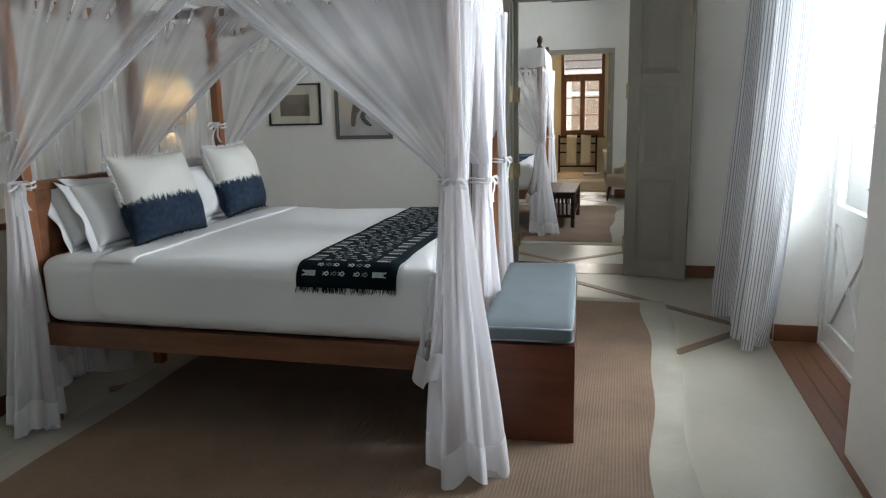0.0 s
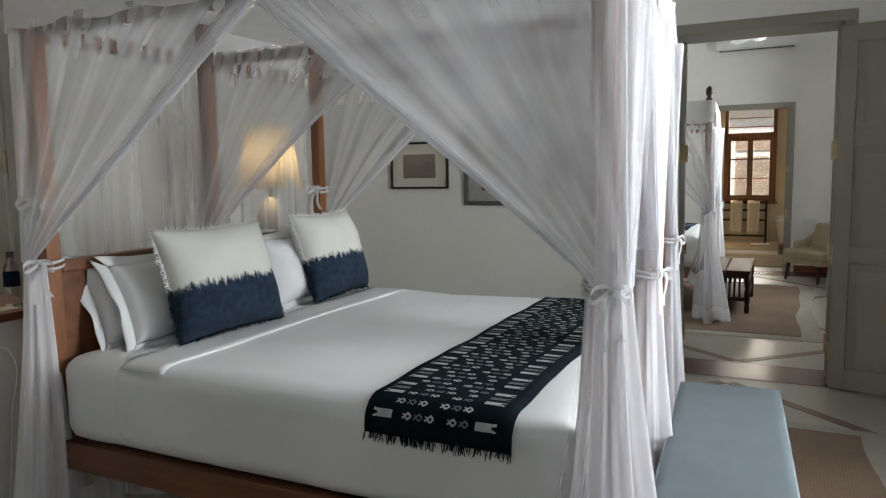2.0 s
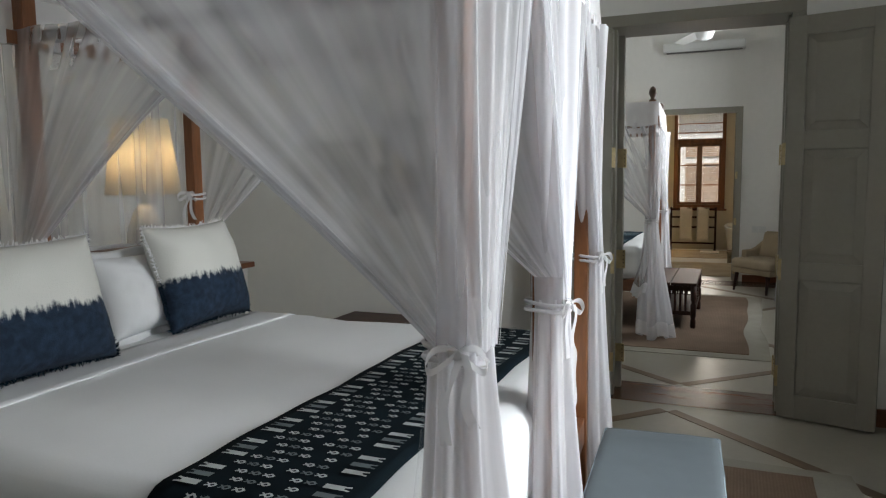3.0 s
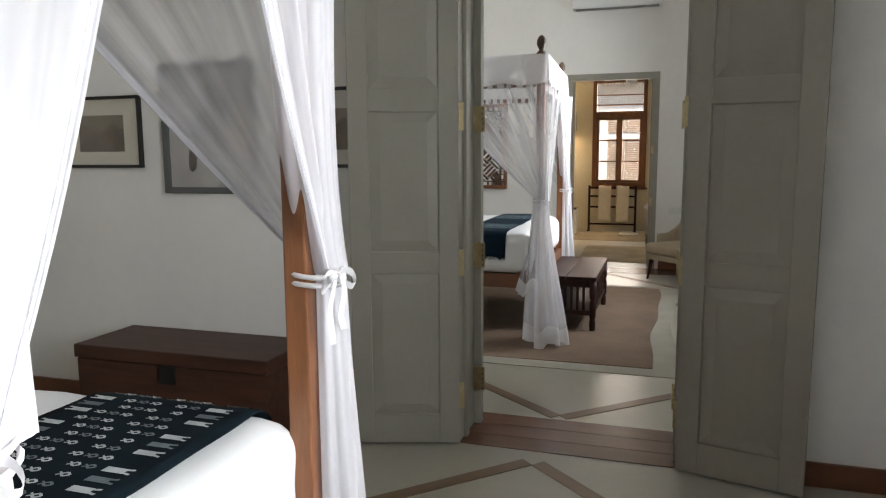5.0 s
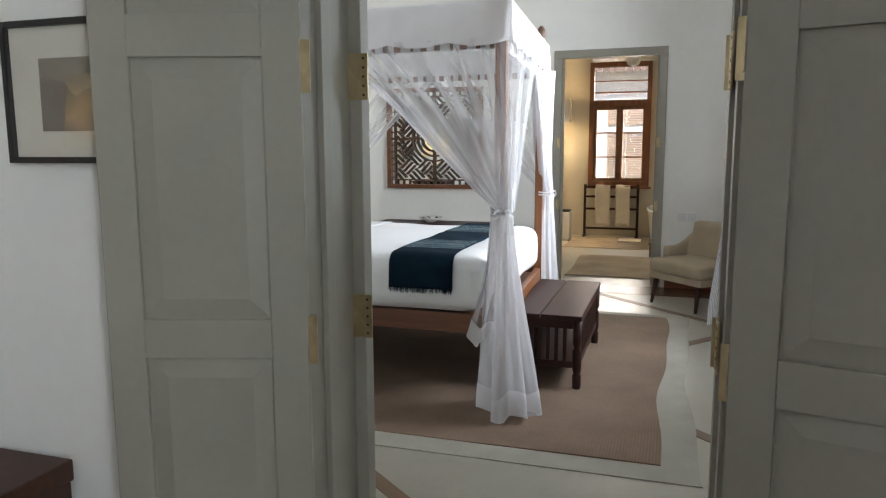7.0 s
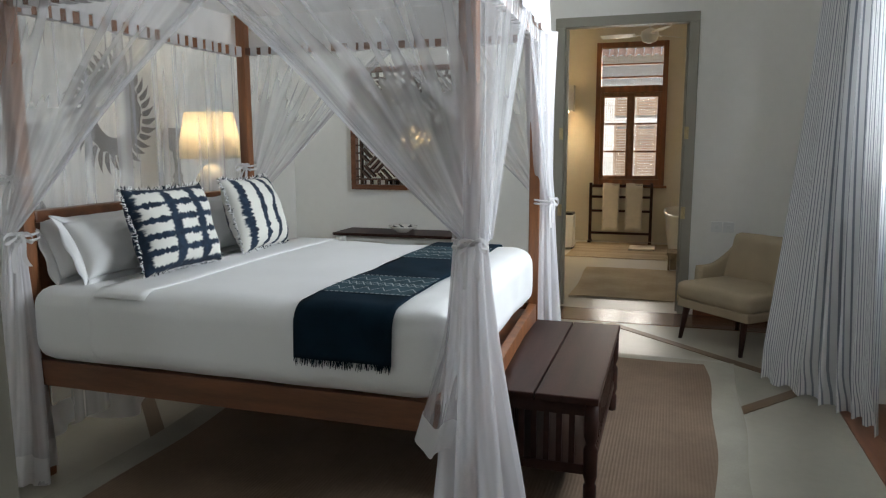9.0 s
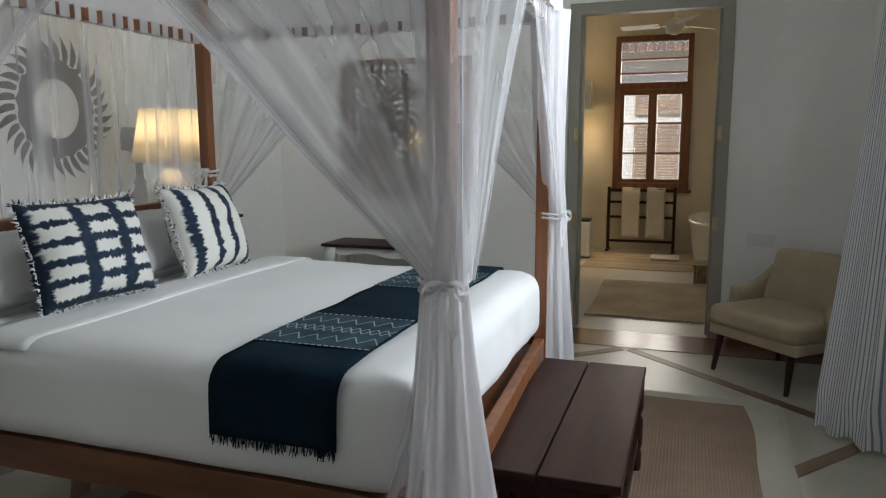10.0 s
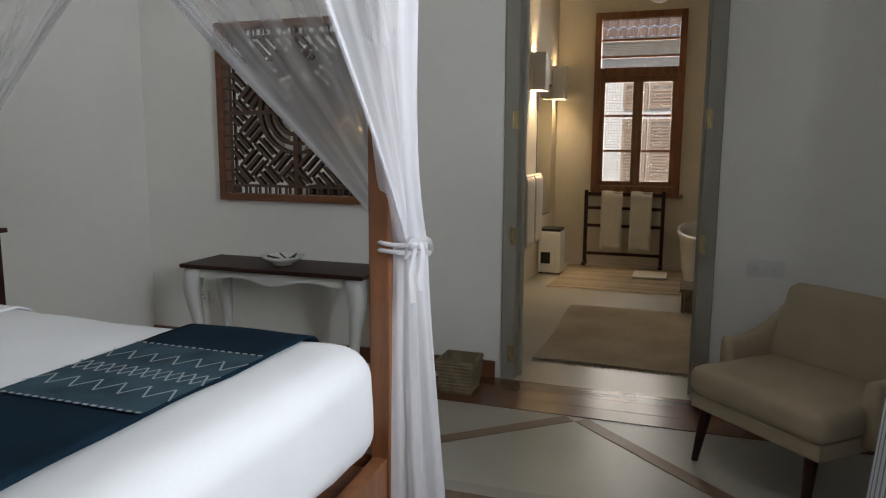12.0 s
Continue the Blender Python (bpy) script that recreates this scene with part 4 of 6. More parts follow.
def pillow(name, m, w, h, t, mat, label, flange=0.0, fringe=False, seed=0):
    root = thing(name, label, "pillow" if not fringe else "cushion", m=m)
    rnd = random.Random(seed)
    b = bmesh.new()
    nn = 34
    for sg in (1, -1):
        def f(u, v):
            x, y = 2 * u - 1, 2 * v - 1
            k = max(0.0, (1 - abs(x) ** 3.2) * (1 - abs(y) ** 3.2)) ** 0.55
            px = x * w / 2 * (1 - 0.075 * (1 - y * y))
            py = y * h / 2 * (1 - 0.075 * (1 - x * x))
            return Vector((px, py + h / 2, sg * (0.5 * t * k) + (0.014 * noise.noise(Vector((x * 2 + seed, y * 2, sg * 3.0))) + (0.0 if fringe else 0.010) * abs(noise.noise(Vector((x * 5.5 + seed, y * 2.5 + x * 2, sg * 2.0))))) * k ** 0.5))
        sheet(b, nn, nn, f)
    bmesh.ops.remove_doubles(b, verts=b.verts, dist=0.0006)
    ob = part("cover", b, mat, root, smooth=True, m=Matrix.Translation((0, 0, 0)))
    # the cover's own axes start at its middle, for the dye
    ob.data.transform(Matrix.Translation((0, -h / 2, 0)))
    ob.matrix_basis = Matrix.Translation((0, h / 2, 0))
    if flange:
        b = bmesh.new()
        per = [(-1, -1), (1, -1), (1, 1), (-1, 1)]
        for k in range(4):
            a, c = Vector(per[k]), Vector(per[(k + 1) % 4])
            nrm = Vector(((c - a).y, -(c - a).x)).normalized()

            def g(u, v):
                p = lerp(a, c, u)
                q = Vector((p.x * w / 2, p.y * h / 2))
                bowin = 0.075 * (1 - (2 * u - 1) ** 2)
                q -= Vector((nrm.x * w / 2, nrm.y * h / 2)) * bowin
                s = 1 + v * flange / (w / 2)
                return Vector((q.x * s if abs(nrm.x) < .5 or True else q.x, q.y * (1 + v * flange / (h / 2)) + h / 2, v * (0.012 * math.sin(u * 7 + k * 2.3 + seed * 1.7) + 0.008 * math.sin(u * 17 + k + seed)) - 0.010 * v))
            sheet(b, 22, 3, g)
        fl = part("flange", b, mat, root, "flat stitched pillow border", smooth=True)
        sm = fl.modifiers.new("thick", "SOLIDIFY")
        sm.thickness = 0.0025
    if fringe:
        for nm, band in (("fringe_pale", 0), ("fringe_dark", 1)):
            b = bmesh.new()
            for k in range(4):
                n_ = 120
                for i in range(n_):
                    u = (i + rnd.random()) / n_
                    x, y, dx, dy = ((2 * u - 1, -1, 0, -1), (1, 2 * u - 1, 1, 0), (2 * u - 1, 1, 0, 1), (-1, 2 * u - 1, -1, 0))[k]
                    isdark = y < -0.05 if mat is M_DIP else rnd.random() < 0.3
                    if int(isdark) != band:
                        continue
                    bow = 0.075 * (1 - (y if dx else x) ** 2)
                    p = Vector((x * w / 2 - dx * bow * w / 2, y * h / 2 + h / 2 - dy * bow * h / 2, 0))
                    e = p + Vector((dx, dy, 0)) * rnd.uniform(0.004, 0.014) + Vector((rnd.uniform(-.008, .008), rnd.uniform(-.008, .008), rnd.uniform(-.014, .014)))
                    rod(b, p, e, 0.0028, 0.0018, 4)
            fr = part(nm, b, M_NAVY if band else M_LINEN, root, "ragged cotton fringe")
            fr["kind"] = "stuff"
    return root


pillow("pillow", lean_pose(-1.88, -3.30, 0.885, 24, 4), 0.58, 0.34, 0.20, M_LINEN, "plump white pillow leaning on the headboard", 0.045, seed=1)
pillow("pillow", lean_pose(-1.72, -3.27, 0.885, 26, -4), 0.57, 0.34, 0.20, M_LINEN, "plump white pillow with a stitched border", 0.045, seed=2)
pillow("pillow", lean_pose(-1.88, -2.40, 0.885, 22, 0), 0.62, 0.36, 0.20, M_LINEN, "plump white pillow leaning on the headboard", 0.045, seed=3)
pillow("pillow", lean_pose(-1.73, -2.46, 0.885, 24, 3), 0.60, 0.36, 0.20, M_LINEN, "plump white pillow with a stitched border", 0.045, seed=4)
pillow("scatter_cushion", lean_pose(-1.55, -3.20, 0.885, 17, -3), 0.60, 0.47, 0.23, M_DIP, "fringed cushion dip-dyed in dark indigo", fringe=True, seed=5)
pillow("scatter_cushion", lean_pose(-1.62, -2.27, 0.885, 17, 3), 0.56, 0.47, 0.22, M_DIP, "fringed cushion dip-dyed in dark indigo", fringe=True, seed=6)
pillow("pillow", lean_pose(-1.95, 2.40, 0.865, 26, 2), 0.53, 0.27, 0.19, M_LINEN, "plump white pillow leaning on the headboard", 0.04, seed=7)
pillow("pillow", lean_pose(-1.80, 2.41, 0.865, 28, -3), 0.52, 0.265, 0.19, M_LINEN, "plump white pillow with a stitched border", 0.04, seed=8)
pillow("pillow", lean_pose(-1.80, 3.18, 0.865, 26, 2), 0.54, 0.28, 0.19, M_LINEN, "plump white pillow leaning on the headboard", 0.04, seed=9)
pillow("scatter_cushion", lean_pose(-1.60, 2.50, 0.865, 16, -2), 0.51, 0.385, 0.20, M_GRID, "fringed cushion with a blurred indigo grid", fringe=True, seed=10)
pillow("scatter_cushion", lean_pose(-1.60, 3.18, 0.865, 18, 2), 0.46, 0.40, 0.20, M_BANDS, "fringed cushion with blurred indigo bands", fringe=True, seed=11)


def runner_path(ya, yb, ztop, zdrop, r=0.07):
    """Arc-length path over the bed, from the near hanging end, over the top, to the far end."""
    pts = [(ya, zdrop)]
    for k in range(9):
        a = math.pi * k / 16
        pts.append((ya + r - r * math.cos(a), ztop - r + r * math.sin(a)))
    for k in range(1, 8):
        pts.append((lerp(ya + r, yb - r, k / 8), ztop + 0.001))
    for k in range(9):
        a = math.pi / 2 - math.pi * k / 16
        pts.append((yb - r + r * math.cos(a), ztop - r + r * math.sin(a)))
    pts.append((yb, zdrop))
    acc = [0]
    for p, q in zip(pts, pts[1:]):
        acc.append(acc[-1] + math.hypot(q[0] - p[0], q[1] - p[1]))

    def at(s):
        s = min(max(s, 0), acc[-1])
        for i in range(len(acc) - 1):
            if s <= acc[i + 1]:
                t = (s - acc[i]) / (acc[i + 1] - acc[i] or 1)
                dy, dz = pts[i + 1][0] - pts[i][0], pts[i + 1][1] - pts[i][1]
                n = math.hypot(dy, dz)
                return lerp(pts[i][0], pts[i + 1][0], t), lerp(pts[i][1], pts[i + 1][1], t), -dz / n, dy / n
    return at, acc[-1]


# turned-back sheet by the pillows, hanging over both sides
for x0, x1, ya, yb, z, zd in ((-1.60, -1.39, -3.771, -1.924, 0.881, 0.80), (-1.66, -1.42, 1.999, 3.706, 0.861, 0.775)):
    at, L = runner_path(ya, yb, z, zd)

    def flap(u, v, up=0.0):
        y, zz, ny, nz = at(lerp(0.032, 0.968, v) * L)
        e = up + 0.002
        return Vector((lerp(x0, x1, u) + 0.010 * math.sin(v * 9) * u, y + ny * e, zz + nz * e))
    root = thing("folded_sheet", "white top sheet folded back below the pillows", "sheet")
    ob = part("sheet", sheet(bmesh.new(), 6, 70, flap), M_LINEN, root, smooth=True)
    sm = ob.modifiers.new("thick", "SOLIDIFY")
    sm.thickness = 0.003
    for c in (0.88, 0.97):
        cord = sheet(bmesh.new(), 2, 70, lambda u, v: flap(c + 0.010 * u, lerp(0.12, 0.88, v), 0.0035 + 0.0015 * (u == 0.5)))
        part("hem_cord", cord, M_HEM, root, smooth=True)


def bed_runner(x0, x1, ya, yb, ztop, zdrop, mat, label, draw):
    root = thing("bed_runner", label, "bed runner")
    at, L = runner_path(ya, yb, ztop, zdrop)

    def f(s, x, up):
        y, z, ny, nz = at(s)
        return Vector((x + 0.004 * math.sin(s * 9), y + ny * up, z + nz * up))
    b = sheet(bmesh.new(), 90, 12, lambda u, v: f(u * L, lerp(x0, x1, v), 0.006 + 0.0015 * math.sin(u * 40 + v * 7)))
    c = part("cloth", b, mat, root, smooth=True)
    sm = c.modifiers.new("thick", "SOLIDIFY")
    sm.thickness, sm.offset = 0.004, -1
    fr = bmesh.new()
    rnd = random.Random(int(abs(x0) * 1000))
    for i in range(120):
        x = lerp(x0, x1, rnd.random())
        p = f(0, x, 0.006)
        rod(fr, p, p + Vector((rnd.uniform(-.008, .008), rnd.uniform(-.006, .001), -rnd.uniform(0.012, 0.03))), 0.0018, 0.0012, 4)
    k = part("fringe", fr, mat, root)
    k["kind"] = "stuff"
    draw(root, f, L, x0, x1)
    return root


def mark(b, f, s0, s1, xa, xb, up=0.0105, n=2):
    """A woven mark laid on the cloth between two lengths and two breadths."""
    sheet(b, n, 2, lambda u, v: f(lerp(s0, s1, u), lerp(xa, xb, v), up))


def slant(b, f, sa, xa, sb, xb, w, up=0.0105, n=4):
    """A slanting woven line from one point of the cloth to another."""
    d = Vector((sb - sa, xb - xa)).normalized()
    o = Vector((-d.y, d.x)) * w / 2
    sheet(b, n, 1, lambda u, v: f(lerp(sa, sb, u) + o.x * (2 * v - 1), lerp(xa, xb, u) + o.y * (2 * v - 1), up))


def draw_motifs(root, f, L, x0, x1):
    pale, grey = bmesh.new(), bmesh.new()
    for i in range(int((L - 0.06) / 0.040)):
        s = 0.060 + i * 0.040
        # fishtailed bars along both edges, in threes
        if i % 4 != 1:
            for e, sg in ((x0 + 0.028, 1), (x1 - 0.046, -1)):
                b = grey if i % 4 == 3 else pale
                mark(b, f, s - 0.010, s + 0.010, e + sg * 0.014, e + sg * 0.062)
                slant(b, f, s - 0.006, e + sg * 0.014, s - 0.009, e, 0.006)
                slant(b, f, s + 0.006, e + sg * 0.014, s + 0.009, e, 0.006)
        off = (0.0, -0.034, -0.017, 0.017)[i % 4]
        for g in range(2):
            for j in range(3):
                x = x0 + 0.142 + g * 0.142 + j * 0.036 + off
                if x < x0 + 0.105 or x > x1 - 0.125:
                    continue
                b = grey if j == 1 else pale
                # small fish: a ring with a forked tail
                for p, q in (((-0.008, 0), (0, 0.010)), ((0, 0.010), (0.008, 0)), ((0.008, 0), (0, -0.010)), ((0, -0.010), (-0.008, 0))):
                    slant(b, f, s + p[0], x + p[1], s + q[0], x + q[1], 0.0052, n=1)
                slant(b, f, s, x - 0.008, s - 0.006, x - 0.017, 0.004, n=1)
                slant(b, f, s, x - 0.008, s + 0.006, x - 0.017, 0.004, n=1)
    for nm, b, mt in (("motif_pale", pale, M_MOTIF), ("motif_grey", grey, M_MOTIF2)):
        part(nm, b, mt, root, "woven pattern of small marks")["kind"] = "stuff"


def draw_zigzag(root, f, L, x0, x1):
    w = x1 - x0
    line = bmesh.new()
    for c, hw in ((0.54, 0.17), (1.40, 0.19)):
        if c + hw > L:
            continue
        band = bmesh.new()
        mark(band, f, c - hw, c + hw, x0 + 0.004, x1 - 0.004, 0.0088, 14)
        part("woven_band", band, M_TEAL, root, "slate-blue woven band")
        for off in (-hw, hw):
            for q in range(18):
                mark(line, f, c + off - 0.004, c + off + 0.004, x0 + w * q / 18 + 0.002, x0 + w * (q + 0.7) / 18)
        n = 6
        for q in range(n):
            xa, xm, xb = x0 + w * q / n, x0 + w * (q + 0.5) / n, x0 + w * (q + 1) / n
            for off, sg in ((-0.095, 1), (0.0, 1), (0.0, -1), (0.095, -1)):
                slant(line, f, c + off - sg * 0.029, xa, c + off + sg * 0.029, xm, 0.0045)
                slant(line, f, c + off + sg * 0.029, xm, c + off - sg * 0.029, xb, 0.0045)
    part("zigzag", line, M_ZIGZAG, root, "pale zigzag weave")["kind"] = "stuff"


bed_runner(-0.556, -0.097, -3.772, -1.923, 0.883, 0.785, M_BLACKGREEN, "blackish woven bed runner with rows of pale marks", draw_motifs)
bed_runner(-0.775, -0.403, 1.998, 3.707, 0.863, 0.672, M_NAVY, "navy woven bed runner with zigzag bands", draw_zigzag)

# ---- bedroom A ----
rug_wave = lambda s, k: 0.025 * math.sin(s * 2.1 + k) + 0.012 * math.sin(s * 5.3 + 2 * k)


def rug(x0, x1, y0, y1, bd, label, mat, border, z=0.010):
    root = thing("rug", label, "rug")
    if bd:
        b = sheet(bmesh.new(), 40, 60, lambda u, v: (lerp(x0 - bd + rug_wave(v * (y1 - y0), 1), x1 + bd + rug_wave(v * (y1 - y0), 2), u), lerp(y0 - bd, y1 + bd * 0.6 + rug_wave(u * 3, 4) * 0.5, v), z - 0.005))
        p = part("border", b, border, root, "cream cotton rug border")
        s = p.modifiers.new("thick", "SOLIDIFY")
        s.thickness, s.offset = 0.005, -1
    b = sheet(bmesh.new(), 40, 60, lambda u, v: (lerp(x0 + rug_wave(v * (y1 - y0), 1), x1 + rug_wave(v * (y1 - y0), 3), u), lerp(y0, y1 + rug_wave(u * 3, 5) * 0.4, v), z + 0.0015 * math.sin(u * 9 + v * 14)))
    p = part("rug_field", b, mat, root)
    s = p.modifiers.new("thick", "SOLIDIFY")
    s.thickness, s.offset = 0.009, -1
    return root


rug(-1.75, 1.0, -4.55, -0.96, 0.17, "brown ribbed sisal rug with a cream border under the bed", M_RUG, M_RUGB)
rug(-1.75, 0.72, 1.56, 4.56, 0.16, "brown ribbed sisal rug with a cream border under the bed", M_RUG, M_RUGB)

TURN = Matrix.Translation((0.42, -3.46, 0)) @ Matrix.Rotation(radians(3.2), 4, "Z") @ Matrix.Translation((-0.42, 3.46, 0))
bench = thing("bench", "red-brown wooden box bench at the foot of the bed", "bench", m=TURN)
part("side_panel", box(0.20, 0.632, -3.478, -3.452, 0.0, 0.475, bev=0.003), M_MAHOG, bench)
part("side_panel", box(0.20, 0.632, -2.126, -2.10, 0.0, 0.475, bev=0.003), M_MAHOG, bench)
part("front_panel", box(0.606, 0.63, -3.45, -2.128, 0.03, 0.473, bev=0.003), M_MAHOG, bench)
part("back_panel", box(0.202, 0.226, -3.45, -2.128, 0.03, 0.473, bev=0.003), M_MAHOG, bench)
part("seat_board", box(0.228, 0.604, -3.45, -2.128, 0.44, 0.474), M_MAHOG, bench)
cush = padded("bench_cushion", 0.205, 0.628, -3.475, -2.105, 0.476, 0.566, 0.03, "blue-grey piped seat cushion on the bench", "cushion", M_CUSH, 0.004, 16)
cush.matrix_basis = TURN
b = bmesh.new()
for z in (0.495, 0.549):
    c = [(0.212, -3.468, z), (0.621, -3.468, z), (0.621, -2.112, z), (0.212, -2.112, z)]
    for p, q in zip(c, c[1:] + c[:1]):
        rod(b, p, q, 0.006, seg=8)
pp = part("piping", b, M_PIPE, cush, "pale blue piping", smooth=True)

trunk = thing("chest", "old dark wooden chest standing against the wall", "chest")
part("body", box(-2.15, -1.02, -0.46, -0.03, 0.03, 0.42, bev=0.005), M_TRUNK, trunk)
part("lid", box(-2.16, -1.01, -0.47, -0.025, 0.425, 0.495, bev=0.008), M_TRUNK, trunk)
part("plinth", box(-2.13, -1.04, -0.44, -0.05, 0.0, 0.03), M_TRUNK, trunk)
part("lock_plate", box(-1.63, -1.54, -0.474, -0.4605, 0.33, 0.42, bev=0.002), M_STEEL, trunk, "small dark iron lock plate")


def picture(x0, x1, z0, z1, y, fw, fmat, label, fill):
    t = thing("picture", label, "picture", "pictures on the wall")
    b = bmesh.new()
    for a in ((x0, x0 + fw, z0, z1), (x1 - fw, x1, z0, z1), (x0 + fw, x1 - fw, z0, z0 + fw), (x0 + fw, x1 - fw, z1 - fw, z1)):
        bx(b, a[0], a[1], y - 0.028, y - 0.002, a[2], a[3], bev=0.003)
    part("frame", b, fmat, t)
    fill(t, x0 + fw, x1 - fw, z0 + fw, z1 - fw, y)
    g = part("glazing", box(x0 + fw, x1 - fw, y - 0.019, y - 0.0175, z0 + fw, z1 - fw), M_GLASS, t, "picture glass")
    g.visible_shadow = False
    return t


def landscape(t, x0, x1, z0, z1, y):
    part("mount", box(x0, x1, y - 0.010, y - 0.003, z0, z1), M_PAPER, t, "cream mount board")
    a, c, d, e = lerp(x0, x1, 0.20), lerp(x0, x1, 0.80), lerp(z0, z1, 0.20), lerp(z0, z1, 0.76)
    part("print", box(a, c, y - 0.0125, y - 0.0105, d, e), M_PRINTSKY, t, "faded brown landscape print")
    b = bmesh.new()
    for k, (lo, ph) in enumerate(((0.62, 0.3), (0.45, 2.1), (0.28, 4.0))):
        pts = [(a, d)] + [(lerp(a, c, i / 14), lerp(d, e, lo + 0.13 * math.sin(i * 0.7 + ph) + 0.05 * math.sin(i * 1.9 + ph))) for i in range(15)] + [(c, d)]
        b.faces.new([b.verts.new((px, y - 0.013 - 0.0004 * k, pz)) for px, pz in pts])
    part("hills", b, M_PRINT, t, "dark hills of the print")


def bird(t, x0, x1, z0, z1, y):
    part("mount", box(x0, x1, y - 0.010, y - 0.003, z0, z1), M_BIRDBG, t, "pale grey print paper")

    def shape(name, pts, k, mat, label):
        b = bmesh.new()
        n = len(pts)
        ring = [along([pts[(i + j) % n] for j in (-1, 0, 1, 2)], (1 + w / 4) / 3) for i in range(n) for w in range(4)]
        b.faces.new([b.verts.new((lerp(x0, x1, p.x), y - 0.0125 - 0.0005 * k, lerp(z1, z0, p.y))) for p in ring])
        part(name, b, mat, t, label)
    shape("body", ((0.50, 0.11), (0.60, 0.16), (0.62, 0.26), (0.69, 0.34), (0.67, 0.45), (0.55, 0.57), (0.42, 0.63), (0.35, 0.72), (0.32, 0.85), (0.24, 0.84), (0.26, 0.64), (0.33, 0.44), (0.46, 0.29), (0.45, 0.17)), 0, M_BIRDBODY, "brown bird")
    shape("wing", ((0.44, 0.34), (0.53, 0.40), (0.47, 0.53), (0.36, 0.62), (0.28, 0.66), (0.29, 0.54), (0.35, 0.42)), 1, M_BIRD, "dark folded wing")
    shape("branch", ((0.61, 0.55), (0.70, 0.52), (0.71, 0.60), (0.57, 0.66), (0.53, 0.74), (0.66, 0.85), (0.55, 0.85), (0.43, 0.73), (0.48, 0.63)), 2, M_BIRD, "bent branch")
    shape("head", ((0.47, 0.125), (0.55, 0.12), (0.59, 0.16), (0.54, 0.19), (0.46, 0.185)), 3, M_BIRD, "dark head")


picture(-2.585, -2.03, 1.40, 1.80, 0, 0.018, M_BLACKF, "black-framed brown landscape print on a white wall", landscape)
picture(-1.885, -1.31, 1.26, 1.96, 0, 0.035, M_GREYF, "grey-framed print of a dark bird on a branch", bird)
picture(-1.16, -0.60, 1.40, 1.805, 0, 0.018, M_BLACKF, "black-framed brown landscape print on a white wall", landscape)


def table_lamp(x, y, z, label, s=1.0, power=9, k=1.0):
    t = thing("table_lamp", label, "lamp", "bedside lamps", m=pose(x, y, z))
    b = lathe(bmesh.new(), [(0.075 * s, 0), (0.10 * s, 0.02), (0.112 * s, 0.09), (0.095 * s, 0.19 * k), (0.055 * s, 0.265 * k), (0.022 * s, 0.29 * k)], seg=28)
    part("base", b, M_CERAM, t, "white egg-shaped ceramic base", smooth=True)
    part("stem", rod(bmesh.new(), (0, 0, 0.28 * k), (0, 0, 0.40 * k), 0.012), M_BRASS, t)
    sh = lathe(bmesh.new(), [(0.20 * s, 0.33 * k), (0.145 * s, 0.63 * k)], seg=40, cap=False)
    q = part("shade", sh, M_SHADE, t, "cream cloth shade, lit", smooth=True)
    m_ = q.modifiers.new("thick", "SOLIDIFY")
    m_.thickness = 0.003
    part("bulb", lathe(bmesh.new(), [(0.012, 0.40 * k), (0.03, 0.40 * k + 0.05), (0.028, 0.40 * k + 0.08), (0.006, 0.40 * k + 0.105)], seg=14), M_BULB, t, "glowing bulb", smooth=True)
    point_light("lamp_glow", (x, y, z + 0.40 * k + 0.13), power, (1.0, 0.86, 0.64), 0.05)
    return t


table_lamp(-2.56, -3.90, 1.0, "white ceramic table lamp with a lit cream shade", 1.1, 1.7, 1.38)
table_lamp(-2.48, -1.79, 1.0, "white ceramic table lamp with a lit cream shade", 1.0, 1.5, 1.38)

bt = thing("water_bottle", "clear plastic water bottle on the wooden ledge", "bottle", m=pose(-2.45, -3.57, 1.0))
part("body", lathe(bmesh.new(), [(0.030, 0), (0.032, 0.01), (0.032, 0.14), (0.026, 0.175), (0.013, 0.20), (0.013, 0.215)], seg=20), M_BOTTLE, bt, smooth=True)
part("cap", lathe(bmesh.new(), [(0.015, 0.212), (0.015, 0.235)], seg=16), M_STEEL, bt)
part("label_band", lathe(bmesh.new(), [(0.0325, 0.085), (0.0325, 0.145)], seg=20, cap=False), M_NAVY, bt, "dark blue paper label")
tc = thing("torch", "black metal torch standing on the wooden ledge", "torch", m=pose(-2.44, -3.73, 1.0))
part("body", lathe(bmesh.new(), [(0.018, 0.035), (0.016, 0.06), (0.016, 0.15), (0.019, 0.155), (0.019, 0.175)], seg=18), M_STEEL, tc, smooth=True)
part("head", lathe(bmesh.new(), [(0.028, 0), (0.028, 0.03), (0.018, 0.045)], seg=18), M_BLACKF, tc)
solid("notepaper", box(-2.44, -2.36, -3.69, -3.60, 1.0005, 1.004, bev=0.001), M_PAPER, "small pale paper lying on the ledge", "paper")


